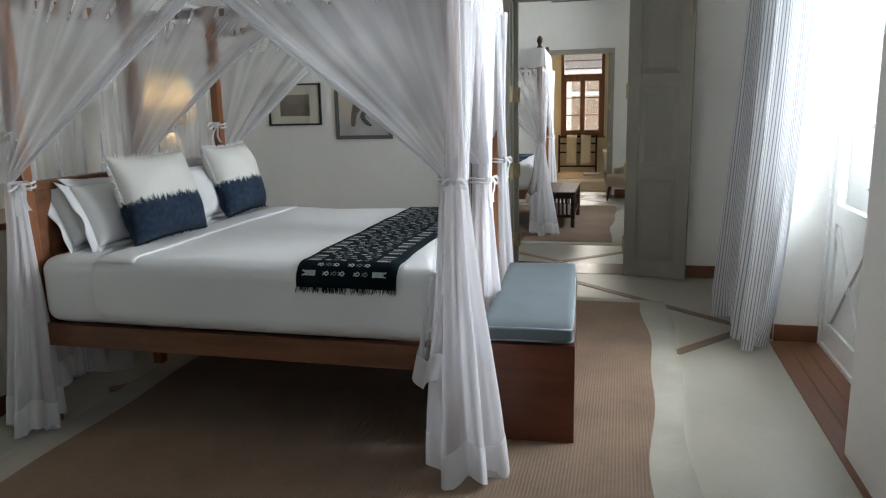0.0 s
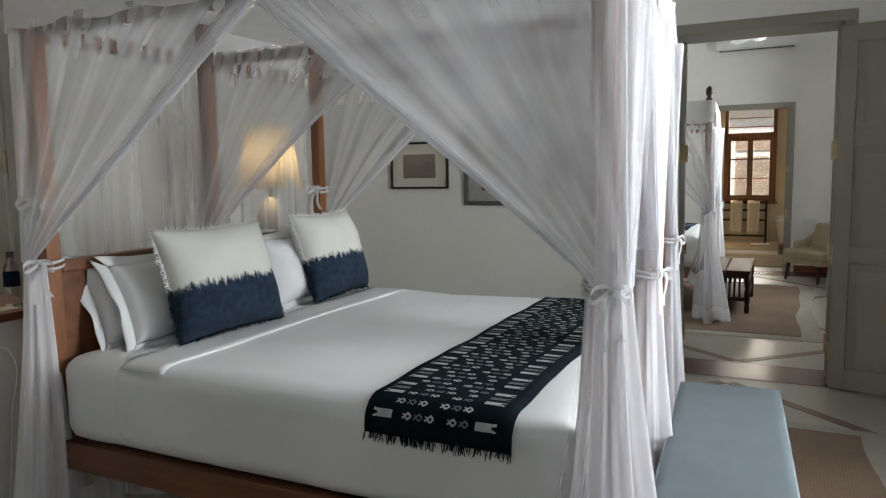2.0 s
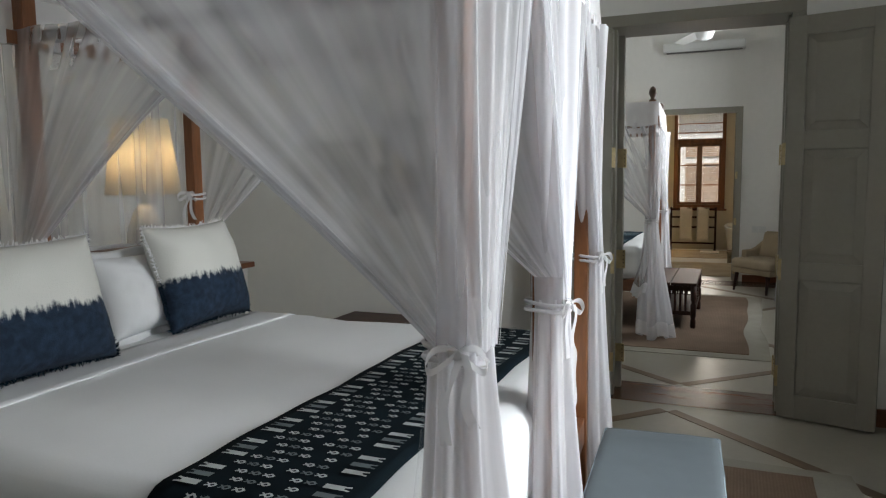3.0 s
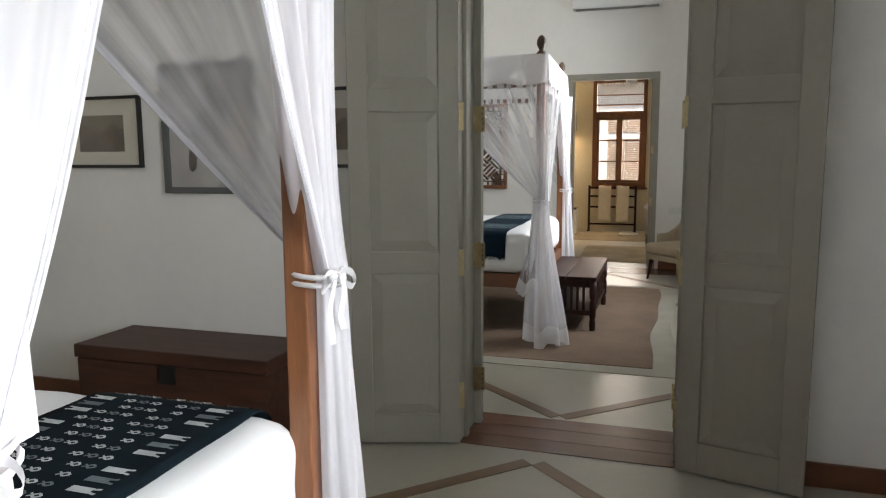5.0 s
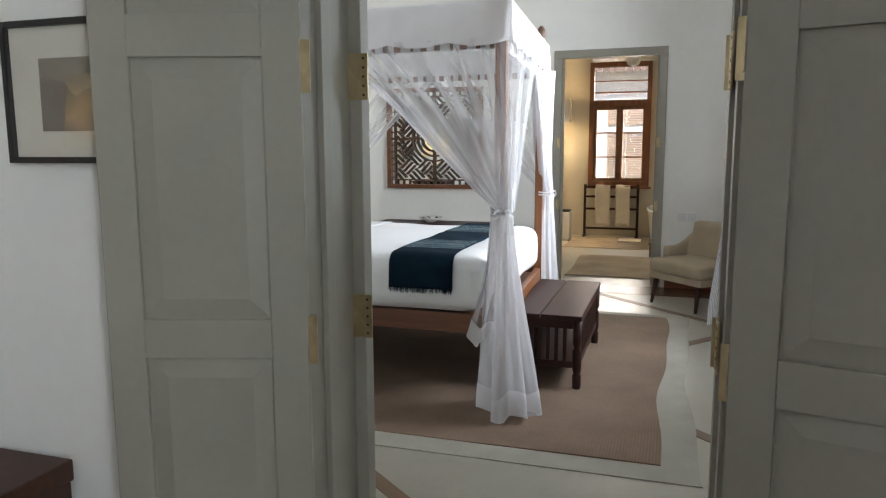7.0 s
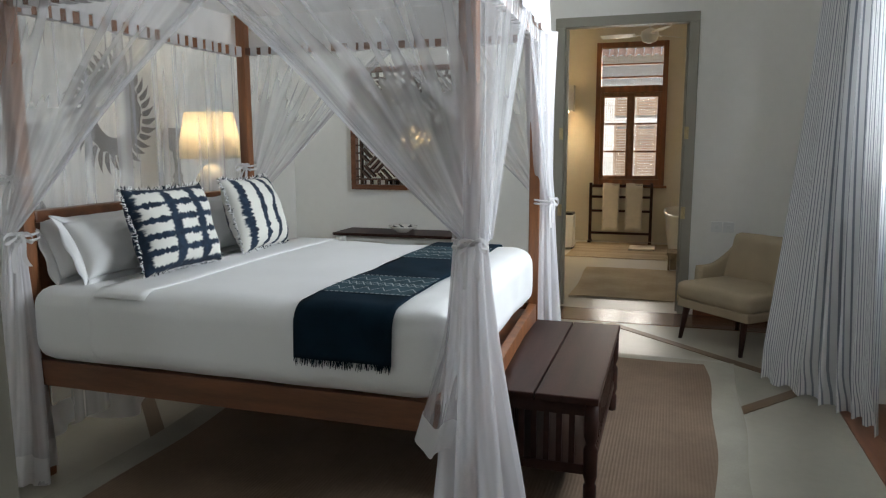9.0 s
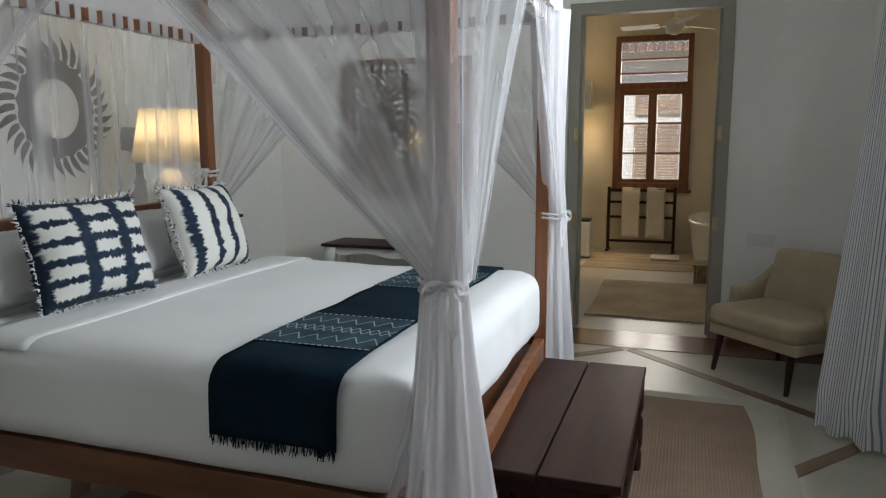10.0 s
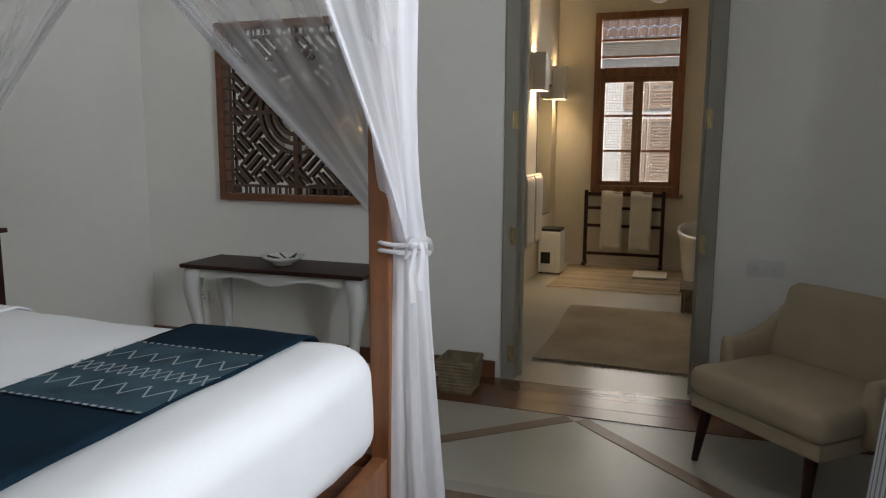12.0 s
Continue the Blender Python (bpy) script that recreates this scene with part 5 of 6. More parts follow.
def wall_plate(m, n, label, cat="switch", holes=True):
    t = thing("switch_plate" if cat == "switch" else "socket", label, cat, m=m)
    for k in range(n):
        p = part("plate", box(k * 0.092, k * 0.092 + 0.086, -0.013, 0, 0, 0.086, bev=0.003), M_PLASTIC, t)
        if cat == "switch":
            part("rocker", box(k * 0.092 + 0.03, k * 0.092 + 0.056, -0.0165, -0.0131, 0.028, 0.058, bev=0.001), M_WHITEP, p)
        else:
            for sx, sz in ((0.043, 0.058), (0.030, 0.033), (0.056, 0.033)):
                part("slot", box(k * 0.092 + sx - 0.004, k * 0.092 + sx + 0.004, -0.0136, -0.0128, sz - 0.005, sz + 0.005), M_STEEL, p)
    return t


wall_plate(pose(-2.33, -4.02, 0.845, 0, 0, 90), 2, "white plastic switch plates on the low wall")
sk = wall_plate(pose(-2.33, -3.82, 0.845, 0, 0, 90), 1, "white plastic wall socket with a charger in it", "socket")
part("charger", box(0.02, 0.07, -0.055, -0.0131, 0.02, 0.065, bev=0.006), M_PLASTIC, sk, "white plug-in charger")
cd = bpy.data.curves.new("charger_cable", "CURVE")
cd.dimensions, cd.bevel_depth, cd.bevel_resolution = "3D", 0.003, 2
sp = cd.splines.new("BEZIER")
pts = [(-2.275, -3.78, 0.885), (-2.20, -3.76, 0.86), (-2.21, -3.77, 0.6), (-2.23, -3.80, 0.25), (-2.26, -3.86, 0.006)]
sp.bezier_points.add(len(pts) - 1)
for p, c in zip(sp.bezier_points, pts):
    p.co, p.handle_left_type, p.handle_right_type = c, "AUTO", "AUTO"
cb = new("charger_cable", cd)
cd.materials.append(M_PLASTIC)
tagged(cb, "thin white charging cable hanging to the floor", "cable")


def curtain(top, bot, ztop, folds, seed, label, near=0.2, amp=1.0):
    """Full-length gathered curtain; top and bot are lines in plan that its upper and lower edges follow."""
    t = thing("curtain", label, "curtain")
    rnd = random.Random(seed)
    ph = [rnd.uniform(0, 6) for _ in range(6)]

    def f(u, v):
        w = v ** (1.2 + near * u)
        p = lerp(along(top, u), along(bot, u), w)
        q = lerp(along(top, min(1, u + 0.02)), along(bot, min(1, u + 0.02)), w) - lerp(along(top, max(0, u - 0.02)), along(bot, max(0, u - 0.02)), w)
        d = Vector((q.y, -q.x)).normalized()
        s = u + 0.035 * math.sin(v * 2.6 + ph[3]) * math.sin(math.pi * u) + 0.05 * math.sin(u * 6 + ph[1])
        big = math.sin(s * folds * 2 * math.pi + ph[0]) * (0.55 + 0.45 * math.sin(s * 9 + ph[4]))
        fine = math.sin(s * folds * 5.2 * math.pi + ph[2] + v * 1.2) * max(0, 1 - 1.1 * v)
        a = amp * ((0.030 + 0.022 * v) * big + 0.006 * fine)
        # the hem lies on the floor and bellies out a little
        belly = 0.035 * smooth01((v - 0.93) / 0.07) * (0.5 + 0.5 * math.sin(s * folds * 2 * math.pi + ph[5]))
        z = max(0.010, ztop * (1 - v) + 0.012 + 0.02 * math.sin(s * folds * 2 * math.pi + ph[5]) * smooth01((v - 0.9) / 0.1))
        p = p + d * (a - belly)
        return Vector((p.x, p.y, z))
    b = sheet(bmesh.new(), 170, 44, f, uvf=lambda u, v: (u * 1.9, v))
    part("cloth", b, M_CURTAIN, t, smooth=True)
    ys = sorted((top[0][1], top[-1][1]))
    part("curtain_rod", rod(bmesh.new(), (top[0][0], ys[0] - 0.4, ztop + 0.02), (top[0][0], ys[1] + 0.2, ztop + 0.02), 0.015), M_STEEL, t)
    return t


STRIPED = "floor-length grey and white striped cotton curtain"
curtain(((1.64, -1.30), (1.70, -1.80), (1.78, -2.30)), ((1.46, -1.17), (1.58, -1.42), (1.56, -1.84), (1.64, -2.02), (1.78, -1.80)), 2.95, 5, 1, STRIPED, 1.2, 0.8)
curtain(((1.70, -4.15), (1.70, -4.5)), ((1.74, -4.15), (1.72, -4.6)), 2.95, 5, 2, STRIPED, 0.2, 0.7)
curtain(((1.38, 4.90), (1.40, 4.3), (1.42, 3.72)), ((1.03, 4.33), (1.16, 4.16), (1.34, 3.90), (1.44, 3.74), (1.47, 3.55)), 2.95, 7, 3, STRIPED, 0.3)

# ---- bedroom B ----
b2 = thing("bench", "dark-stained wooden bench with slatted sides at the bed's foot", "bench")
part("seat_board", box(-0.196, 0.0, 2.46, 3.63, 0.432, 0.462, bev=0.006), M_DARK, b2)
part("seat_board", box(0.006, 0.25, 2.46, 3.63, 0.432, 0.462, bev=0.006), M_DARK, b2)
for x in (-0.165, 0.22):
    for y in (2.51, 3.58):
        lg = lathe(bmesh.new(), [(0.022, 0), (0.026, 0.03), (0.026, 0.09), (0.020, 0.10), (0.028, 0.13), (0.028, 0.24), (0.018, 0.26), (0.028, 0.29), (0.028, 0.43)], (x, y, 0.0), 12)
        part("leg", lg, M_DARK, b2, smooth=True)
for x in (-0.165, 0.22):
    part("side_rail", box(x - 0.012, x + 0.012, 2.54, 3.55, 0.375, 0.43, bev=0.003), M_DARK, b2)
    part("side_rail", box(x - 0.012, x + 0.012, 2.54, 3.55, 0.135, 0.175, bev=0.003), M_DARK, b2)
    for k in range(18):
        y = 2.575 + k * 0.055
        part("slat", box(x - 0.007, x + 0.007, y, y + 0.022, 0.175, 0.375), M_DARK, b2)
for y in (2.51, 3.58):
    part("end_rail", box(-0.14, 0.195, y - 0.012, y + 0.012, 0.375, 0.43, bev=0.003), M_DARK, b2)
    part("end_rail", box(-0.14, 0.195, y - 0.012, y + 0.012, 0.135, 0.175, bev=0.003), M_DARK, b2)
    for k in range(6):
        x = -0.115 + k * 0.05
        part("slat", box(x, x + 0.022, y - 0.007, y + 0.007, 0.175, 0.375), M_DARK, b2)
part("bottom_board", box(-0.16, 0.215, 2.53, 3.56, 0.155, 0.17), M_DARK, b2)

# console table with bowed legs
ct = thing("console_table", "white console table with cabriole legs and dark top", "table")
X0, X1, Y0, Y1, ZT = -2.375, -1.16, 5.52, 5.93, 0.645
part("tabletop", box(X0, X1, Y0, Y1, ZT - 0.025, ZT, bev=0.007), M_DARK, ct, "dark polished wooden top")
for y in (Y0 + 0.05, Y1 - 0.07):
    b = bmesh.new()
    n = 24
    lo = [0.085 + 0.022 * math.cos(2 * math.pi * 2 * i / n) * math.sin(math.pi * i / n) ** 0.6 for i in range(n + 1)]
    for i in range(n):
        xa, xb = lerp(X0 + 0.11, X1 - 0.11, i / n), lerp(X0 + 0.11, X1 - 0.11, (i + 1) / n)
        v = [b.verts.new((x, yy, z)) for yy in (y, y + 0.02) for x, z in ((xa, ZT - 0.026), (xb, ZT - 0.026), (xb, ZT - lo[i + 1]), (xa, ZT - lo[i]))]
        for q in ((0, 1, 2, 3), (7, 6, 5, 4), (3, 2, 6, 7), (0, 4, 5, 1)):
            b.faces.new([v[k] for k in q])
    bmesh.ops.remove_doubles(b, verts=b.verts, dist=0.0001)
    part("apron", b, M_WHITEP, ct)
for x, sx in ((X0 + 0.075, -1), (X1 - 0.075, 1)):
    for y, sy in ((Y0 + 0.06, -1), (Y1 - 0.06, 1)):
        b = bmesh.new()
        prof = [(0.62, 0.045, 0.0), (0.54, 0.043, 0.018), (0.46, 0.036, 0.022), (0.30, 0.026, 0.0), (0.14, 0.020, -0.016), (0.05, 0.020, -0.006), (0.02, 0.028, 0.012), (0.0, 0.026, 0.014)]
        rings = [[b.verts.new((x + sx * o + r * cx, y + sy * o * 0.5 + r * cy, z)) for cx, cy in ((-1, -1), (1, -1), (1, 1), (-1, 1))] for z, r, o in prof]
        for a, c in zip(rings, rings[1:]):
            for k in range(4):
                b.faces.new((a[k], a[(k + 1) % 4], c[(k + 1) % 4], c[k]))
        b.faces.new(rings[0])
        b.faces.new(rings[-1][::-1])
        part("leg", b, M_WHITEP, ct, smooth=True)
bw = thing("bowl", "painted pale ceramic bowl on the console table", "bowl", m=pose(-1.78, 5.72, ZT))
part("dish", lathe(bmesh.new(), [(0.055, 0.0), (0.06, 0.01), (0.10, 0.03), (0.13, 0.056), (0.125, 0.056), (0.095, 0.035), (0.05, 0.018), (0.005, 0.015)], seg=32), M_CERAM, bw, smooth=True)
b = bmesh.new()
for k in range(5):
    a = k * 1.3
    rod(b, (0.03 * math.cos(a), 0.03 * math.sin(a), 0.03), (0.09 * math.cos(a + 1), 0.09 * math.sin(a + 1), 0.055), 0.006, seg=6)
part("painted_sprig", b, M_STEEL, bw, "dark twig lying in the bowl")
wall_plate(pose(-2.62, 6.0, 0.29), 1, "white plastic wall socket low on the wall", "socket")
wall_plate(pose(0.80, 5.999, 0.70), 2, "white plastic switch plates beside the doorway")

# pierced wooden panel over a mirror
lt = thing("lattice_panel", "dark carved lattice panel over a mirror", "wall panel")
lx0, lx1, lz0, lz1, ly = -2.38, -1.26, 1.0, 2.11, 6.0
b = bmesh.new()
for a in ((lx0, lx0 + 0.045, lz0, lz1), (lx1 - 0.045, lx1, lz0, lz1), (lx0 + 0.045, lx1 - 0.045, lz0, lz0 + 0.045), (lx0 + 0.045, lx1 - 0.045, lz1 - 0.045, lz1)):
    bx(b, a[0], a[1], ly - 0.05, ly - 0.004, a[2], a[3], bev=0.004)
part("frame", b, M_TEAKX, lt)
part("mirror", box(lx0 + 0.045, lx1 - 0.045, ly - 0.012, ly - 0.006, lz0 + 0.045, lz1 - 0.045), M_MIRROR, lt, "mirror glass behind the lattice")
ix0, ix1, iz0, iz1 = lx0 + 0.045, lx1 - 0.045, lz0 + 0.045, lz1 - 0.045
mxc, mzc, yy = (ix0 + ix1) / 2, (iz0 + iz1) / 2, ly - 0.034


def bar(p, q, w=0.0085, d=0.008):
    """A lattice bar from p to q in the panel's plane."""
    dx, dz = q[0] - p[0], q[1] - p[1]
    n = math.hypot(dx, dz)
    m = Matrix.Translation(((p[0] + q[0]) / 2, yy, (p[1] + q[1]) / 2)) @ Matrix.Rotation(-math.atan2(dz, dx), 4, "Y")
    part("lattice_bar", box(-n / 2, n / 2, -d, d, -w, w, m=m), M_CARVED, lt)


# basket weave set on the slant, in threes, round a ringed middle
cell, half, ringr = 0.148, 0.7071, 0.25
for i in range(-8, 9):
    for j in range(-8, 9):
        for k in (-1, 0, 1):
            ends = []
            for e in (-0.48, 0.48):
                p, q = ((i + e) * cell, (j + k * 0.33) * cell) if (i + j) % 2 else ((i + k * 0.33) * cell, (j + e) * cell)
                ends.append((mxc + (p - q) * half, mzc + (p + q) * half))
            run = [(lerp(ends[0][0], ends[1][0], u / 12), lerp(ends[0][1], ends[1][1], u / 12)) for u in range(13)]
            run = [c for c in run if ix0 + 0.055 < c[0] < ix1 - 0.055 and iz0 + 0.055 < c[1] < iz1 - 0.055 and math.hypot(c[0] - mxc, c[1] - mzc) > ringr + 0.004]
            if len(run) > 4:
                bar(run[0], run[-1])
for r in (0.085, 0.14, 0.195, ringr):
    b = bmesh.new()
    g = [[b.verts.new((mxc + rr * math.cos(a), yy + dd, mzc + rr * math.sin(a))) for rr, dd in ((r - 0.009, -0.009), (r + 0.009, -0.009), (r + 0.009, 0.009), (r - 0.009, 0.009))] for a in [2 * math.pi * k / 40 for k in range(40)]]
    for k in range(40):
        for i in range(4):
            b.faces.new((g[k][i], g[(k + 1) % 40][i], g[(k + 1) % 40][(i + 1) % 4], g[k][(i + 1) % 4]))
    part("lattice_ring", b, M_CARVED, lt)
for sg in (-1, 1):
    bar((mxc, mzc + sg * 0.085), (mxc, mzc + sg * (iz1 - mzc)), 0.012, 0.0095)
    bar((mxc + sg * 0.085, mzc), (mxc + sg * (ix1 - mxc), mzc), 0.012, 0.0097)
for k in range(4):
    a = math.pi * k / 4
    bar((mxc - 0.08 * math.cos(a), mzc - 0.08 * math.sin(a)), (mxc + 0.08 * math.cos(a), mzc + 0.08 * math.sin(a)), 0.007, 0.006 + 0.0004 * k)
for z in (iz0 + 0.05, iz1 - 0.05):
    bar((ix0, z), (ix1, z), 0.007, 0.0075)
    for k in range(1, 14):
        x = lerp(ix0, ix1, k / 14)
        bar((x, z), (x, iz0 if z < mzc else iz1), 0.006, 0.007)
for x in (ix0 + 0.05, ix1 - 0.05):
    bar((x, iz0), (x, iz1), 0.007, 0.0078)
    for k in range(1, 14):
        z = lerp(iz0, iz1, k / 14)
        bar((x, z), (ix0 if x < mxc else ix1, z), 0.006, 0.007)

# stencilled flower on the west wall
mural = thing("wall_painting", "large grey stencilled flower painted on the wall", "painting", kind="structure")
b = bmesh.new()
mx, my, mz = -2.996, 3.66, 1.63
rnd = random.Random(4)
n = 40
for k in range(n):
    # dark ring with a ragged rim
    qs = []
    for e in (0, 1):
        a = 2 * math.pi * (k + e) / n
        for r in (0.165, 0.275 + 0.012 * math.sin((k + e) * 2.4)):
            qs.append(b.verts.new((mx, my + 0.93 * r * math.cos(a), mz + r * math.sin(a))))
    b.faces.new((qs[0], qs[1], qs[3], qs[2]))
for k in range(34):
    # curled feathers round it
    a = 2 * math.pi * k / 34
    r1 = 0.40 + rnd.uniform(-0.02, 0.02)
    left, right = [], []
    for i in range(7):
        u = i / 6
        r, c = lerp(0.27, r1, u), a + 0.16 * u * u
        w = (0.013 + 0.010 * math.sin(math.pi * u)) * (1 - u ** 3) / r
        for side, sg in ((left, -1), (right, 1)):
            side.append(b.verts.new((mx + 0.0015, my + r * math.cos(c + sg * w), mz + r * math.sin(c + sg * w))))
    for i in range(6):
        b.faces.new((left[i], left[i + 1], right[i + 1], right[i]))
part("petals", b, M_MURAL, mural)
b = bmesh.new()
for py in (4.27, 2.95):
    pr = [(0.125, 0), (0.125, 0.03), (0.105, 0.06), (0.06, 0.10), (0.05, 0.13), (0.062, 0.15), (0.036, 0.18), (0.034, 0.26), (0.05, 0.30), (0.04, 0.32), (0.085, 0.35), (0.15, 0.36), (0.15, 0.46), (0.13, 0.50)]
    rows = [[b.verts.new((mx, py + sg * r, 1.04 + z)) for sg in (-1, 1)] for r, z in pr]
    for p, q in zip(rows, rows[1:]):
        b.faces.new((p[0], p[1], q[1], q[0]))
part("balusters", b, M_MURAL2, mural)
ns = thing("bedside_table", "plain dark wooden bedside table behind the bed post", "table")
part("tabletop", box(-2.72, -2.24, 3.80, 4.30, 0.98, 1.0, bev=0.004), M_DARK, ns)
part("body", box(-2.70, -2.26, 3.82, 4.28, 0.08, 0.978, bev=0.004), M_DARK, ns)
part("plinth", box(-2.68, -2.28, 3.84, 4.26, 0.0, 0.08), M_DARK, ns)
table_lamp(-2.47, 3.94, 1.0, "white ceramic table lamp with a lit cream shade", 1.08, 3.6)

# low upholstered chair
ch_ = thing("armchair", "low beige upholstered armchair with dark tapered legs", "chair", m=pose(0.985, 5.21, 0, 0, 0, -46.6))
CW, CD = 0.33, 0.30


def soft(x0, x1, y0, y1, z0, z1, r, amp=0.003, cuts=12, shear=0.0):
    b = bmesh.new()
    bmesh.ops.create_cube(b, size=2)
    bmesh.ops.subdivide_edges(b, edges=b.edges[:], cuts=cuts, use_grid_fill=True)
    c = Vector(((x0 + x1) / 2, (y0 + y1) / 2, (z0 + z1) / 2))
    hx = Vector(((x1 - x0) / 2, (y1 - y0) / 2, (z1 - z0) / 2))
    for v in b.verts:
        p = Vector([hx[i] * math.copysign(abs(v.co[i]) ** 0.75, v.co[i]) for i in range(3)])
        q = Vector([max(-max(hx[i] - r, 0), min(max(hx[i] - r, 0), p[i])) for i in range(3)])
        d = p - q
        if d.length > 1e-6:
            p = q + d.normalized() * r
        p = c + p
        v.co = p + Vector((0, shear * (p.z - z0), 0)) + Vector((0, 0, amp * noise.noise(p * 6)))
    return b


part("seat", soft(-CW, CW, -0.31, 0.24, 0.29, 0.425, 0.05), M_CHAIR, ch_, smooth=True)
part("seat_frame", box(-CW + 0.01, CW - 0.01, -0.29, 0.28, 0.235, 0.30, bev=0.012), M_CHAIR, ch_)
back = soft(-CW, CW, 0.17, 0.27, 0.25, 0.755, 0.045, shear=0.09)
for v in back.verts:
    # the back narrows towards its top and wraps forward at the sides
    k = smooth01((v.co.z - 0.35) / 0.4)
    v.co.x *= 1 - 0.17 * k
    v.co.y -= 0.05 * (v.co.x / CW) ** 2
part("backrest", back, M_CHAIR, ch_, smooth=True)
for sx in (-1, 1):
    b = bmesh.new()

    def arm(u, v):
        y = lerp(-0.07, 0.30, u)
        zt = 0.515 + 0.21 * max(0, (u - 0.25) / 0.75) ** 2.2
        a = 2 * math.pi * v
        zc, hh = (0.26 + zt) / 2, (zt - 0.26) / 2
        ca, sa = math.cos(a), math.sin(a)
        e = 0.45
        return Vector((sx * (CW + 0.015 - 0.055 * max(0, (u - 0.4) / 0.6) ** 2) + 0.035 * math.copysign(abs(ca) ** e, ca), y + 0.05 * max(0, u - 0.6), zc + hh * math.copysign(abs(sa) ** e, sa)))
    sheet(b, 18, 24, arm)
    bmesh.ops.remove_doubles(b, verts=b.verts, dist=0.0005)
    bmesh.ops.holes_fill(b, edges=[e for e in b.edges if e.is_boundary], sides=0)
    part("armrest", b, M_CHAIR, ch_, smooth=True)
for sx, sy in ((-1, -1), (1, -1), (-1, 1), (1, 1)):
    part("leg", rod(bmesh.new(), (sx * 0.26, sy * 0.25, 0.24), (sx * 0.275, sy * 0.29, 0.0), 0.026, 0.014, 10), M_DARK, ch_)

bk = thing("waste_basket", "square woven rush basket on the floor by the wall", "basket", m=pose(-0.66, 5.72, 0.004))
b = bmesh.new()
for r0, r1, z0, z1 in ((0.085, 0.105, 0, 0.19),):
    o = [[b.verts.new((r * cx, r * cy, z)) for cx, cy in ((-1, -1), (1, -1), (1, 1), (-1, 1))] for r, z in ((r0, z0), (r1, z1), (r1 - 0.012, z1), (r0 - 0.012, z0 + 0.012))]
    for a, c in zip(o, o[1:]):
        for k in range(4):
            b.faces.new((a[k], a[(k + 1) % 4], c[(k + 1) % 4], c[k]))
    b.faces.new(o[0][::-1])
    b.faces.new(o[-1])
part("body", b, M_WICKER, bk)
b = bmesh.new()
for k in range(9):
    z = 0.015 + k * 0.02
    r = lerp(0.086, 0.106, z / 0.19)
    for a, c in (((-r, -r), (r, -r)), ((r, -r), (r, r)), ((r, r), (-r, r)), ((-r, r), (-r, -r))):
        rod(b, (*a, z), (*c, z), 0.006, seg=6)
part("weave", b, M_WICKER, bk)["kind"] = "stuff"

ac = thing("air_conditioner", "white wall-mounted air conditioner above the doorway", "air conditioner")
part("casing", box(-0.42, 0.65, 5.80, 5.998, 3.215, 3.34, bev=0.02), M_PLASTIC, ac)
part("flap", box(-0.38, 0.61, 5.79, 5.802, 3.22, 3.25, bev=0.004), M_WHITEP, ac)
for k in range(3):
    part("vent", box(-0.38, 0.61, 5.80 + 0.02 + k * 0.05, 5.835 + k * 0.05, 3.211, 3.2145), M_STEEL, ac)


def ceiling_fan(x, y, z, zc, a0, L, label):
    t = thing("ceiling_fan", label, "fan", m=pose(x, y, z))
    part("hub", lathe(bmesh.new(), [(0.03, -0.09), (0.075, -0.07), (0.10, -0.01), (0.09, 0.04), (0.03, 0.07)], seg=24), M_PLASTIC, t, smooth=True)
    part("down_rod", rod(bmesh.new(), (0, 0, 0.06), (0, 0, zc - z), 0.012), M_PLASTIC, t)
    part("ceiling_cup", lathe(bmesh.new(), [(0.02, zc - z - 0.08), (0.06, zc - z - 0.02), (0.06, zc - z)], seg=20), M_PLASTIC, t)
    for k in range(3):
        b = bmesh.new()
        bx(b, 0.08, 0.2, -0.018, 0.018, -0.004, 0.004, bev=0.001)
        sheet(b, 14, 4, lambda u, v: (lerp(0.16, L, u), (v - 0.5) * (0.11 + 0.03 * math.sin(math.pi * u)), 0.005 + 0.025 * (v - 0.5)))
        p = part("blade", b, M_PLASTIC, t, m=pose(0, 0, 0, 0, 0, a0 + 120 * k))
        q = p.modifiers.new("thick", "SOLIDIFY")
        q.thickness = 0.005
    return t


ceiling_fan(0.235, 3.2, 2.995, 4.2, -6, 0.74, "white three-bladed ceiling fan, at rest")
ceiling_fan(0.18, 8.4, 2.62, 3.7, 170, 0.55, "white three-bladed ceiling fan in the bathroom")

# ---- bathroom ----


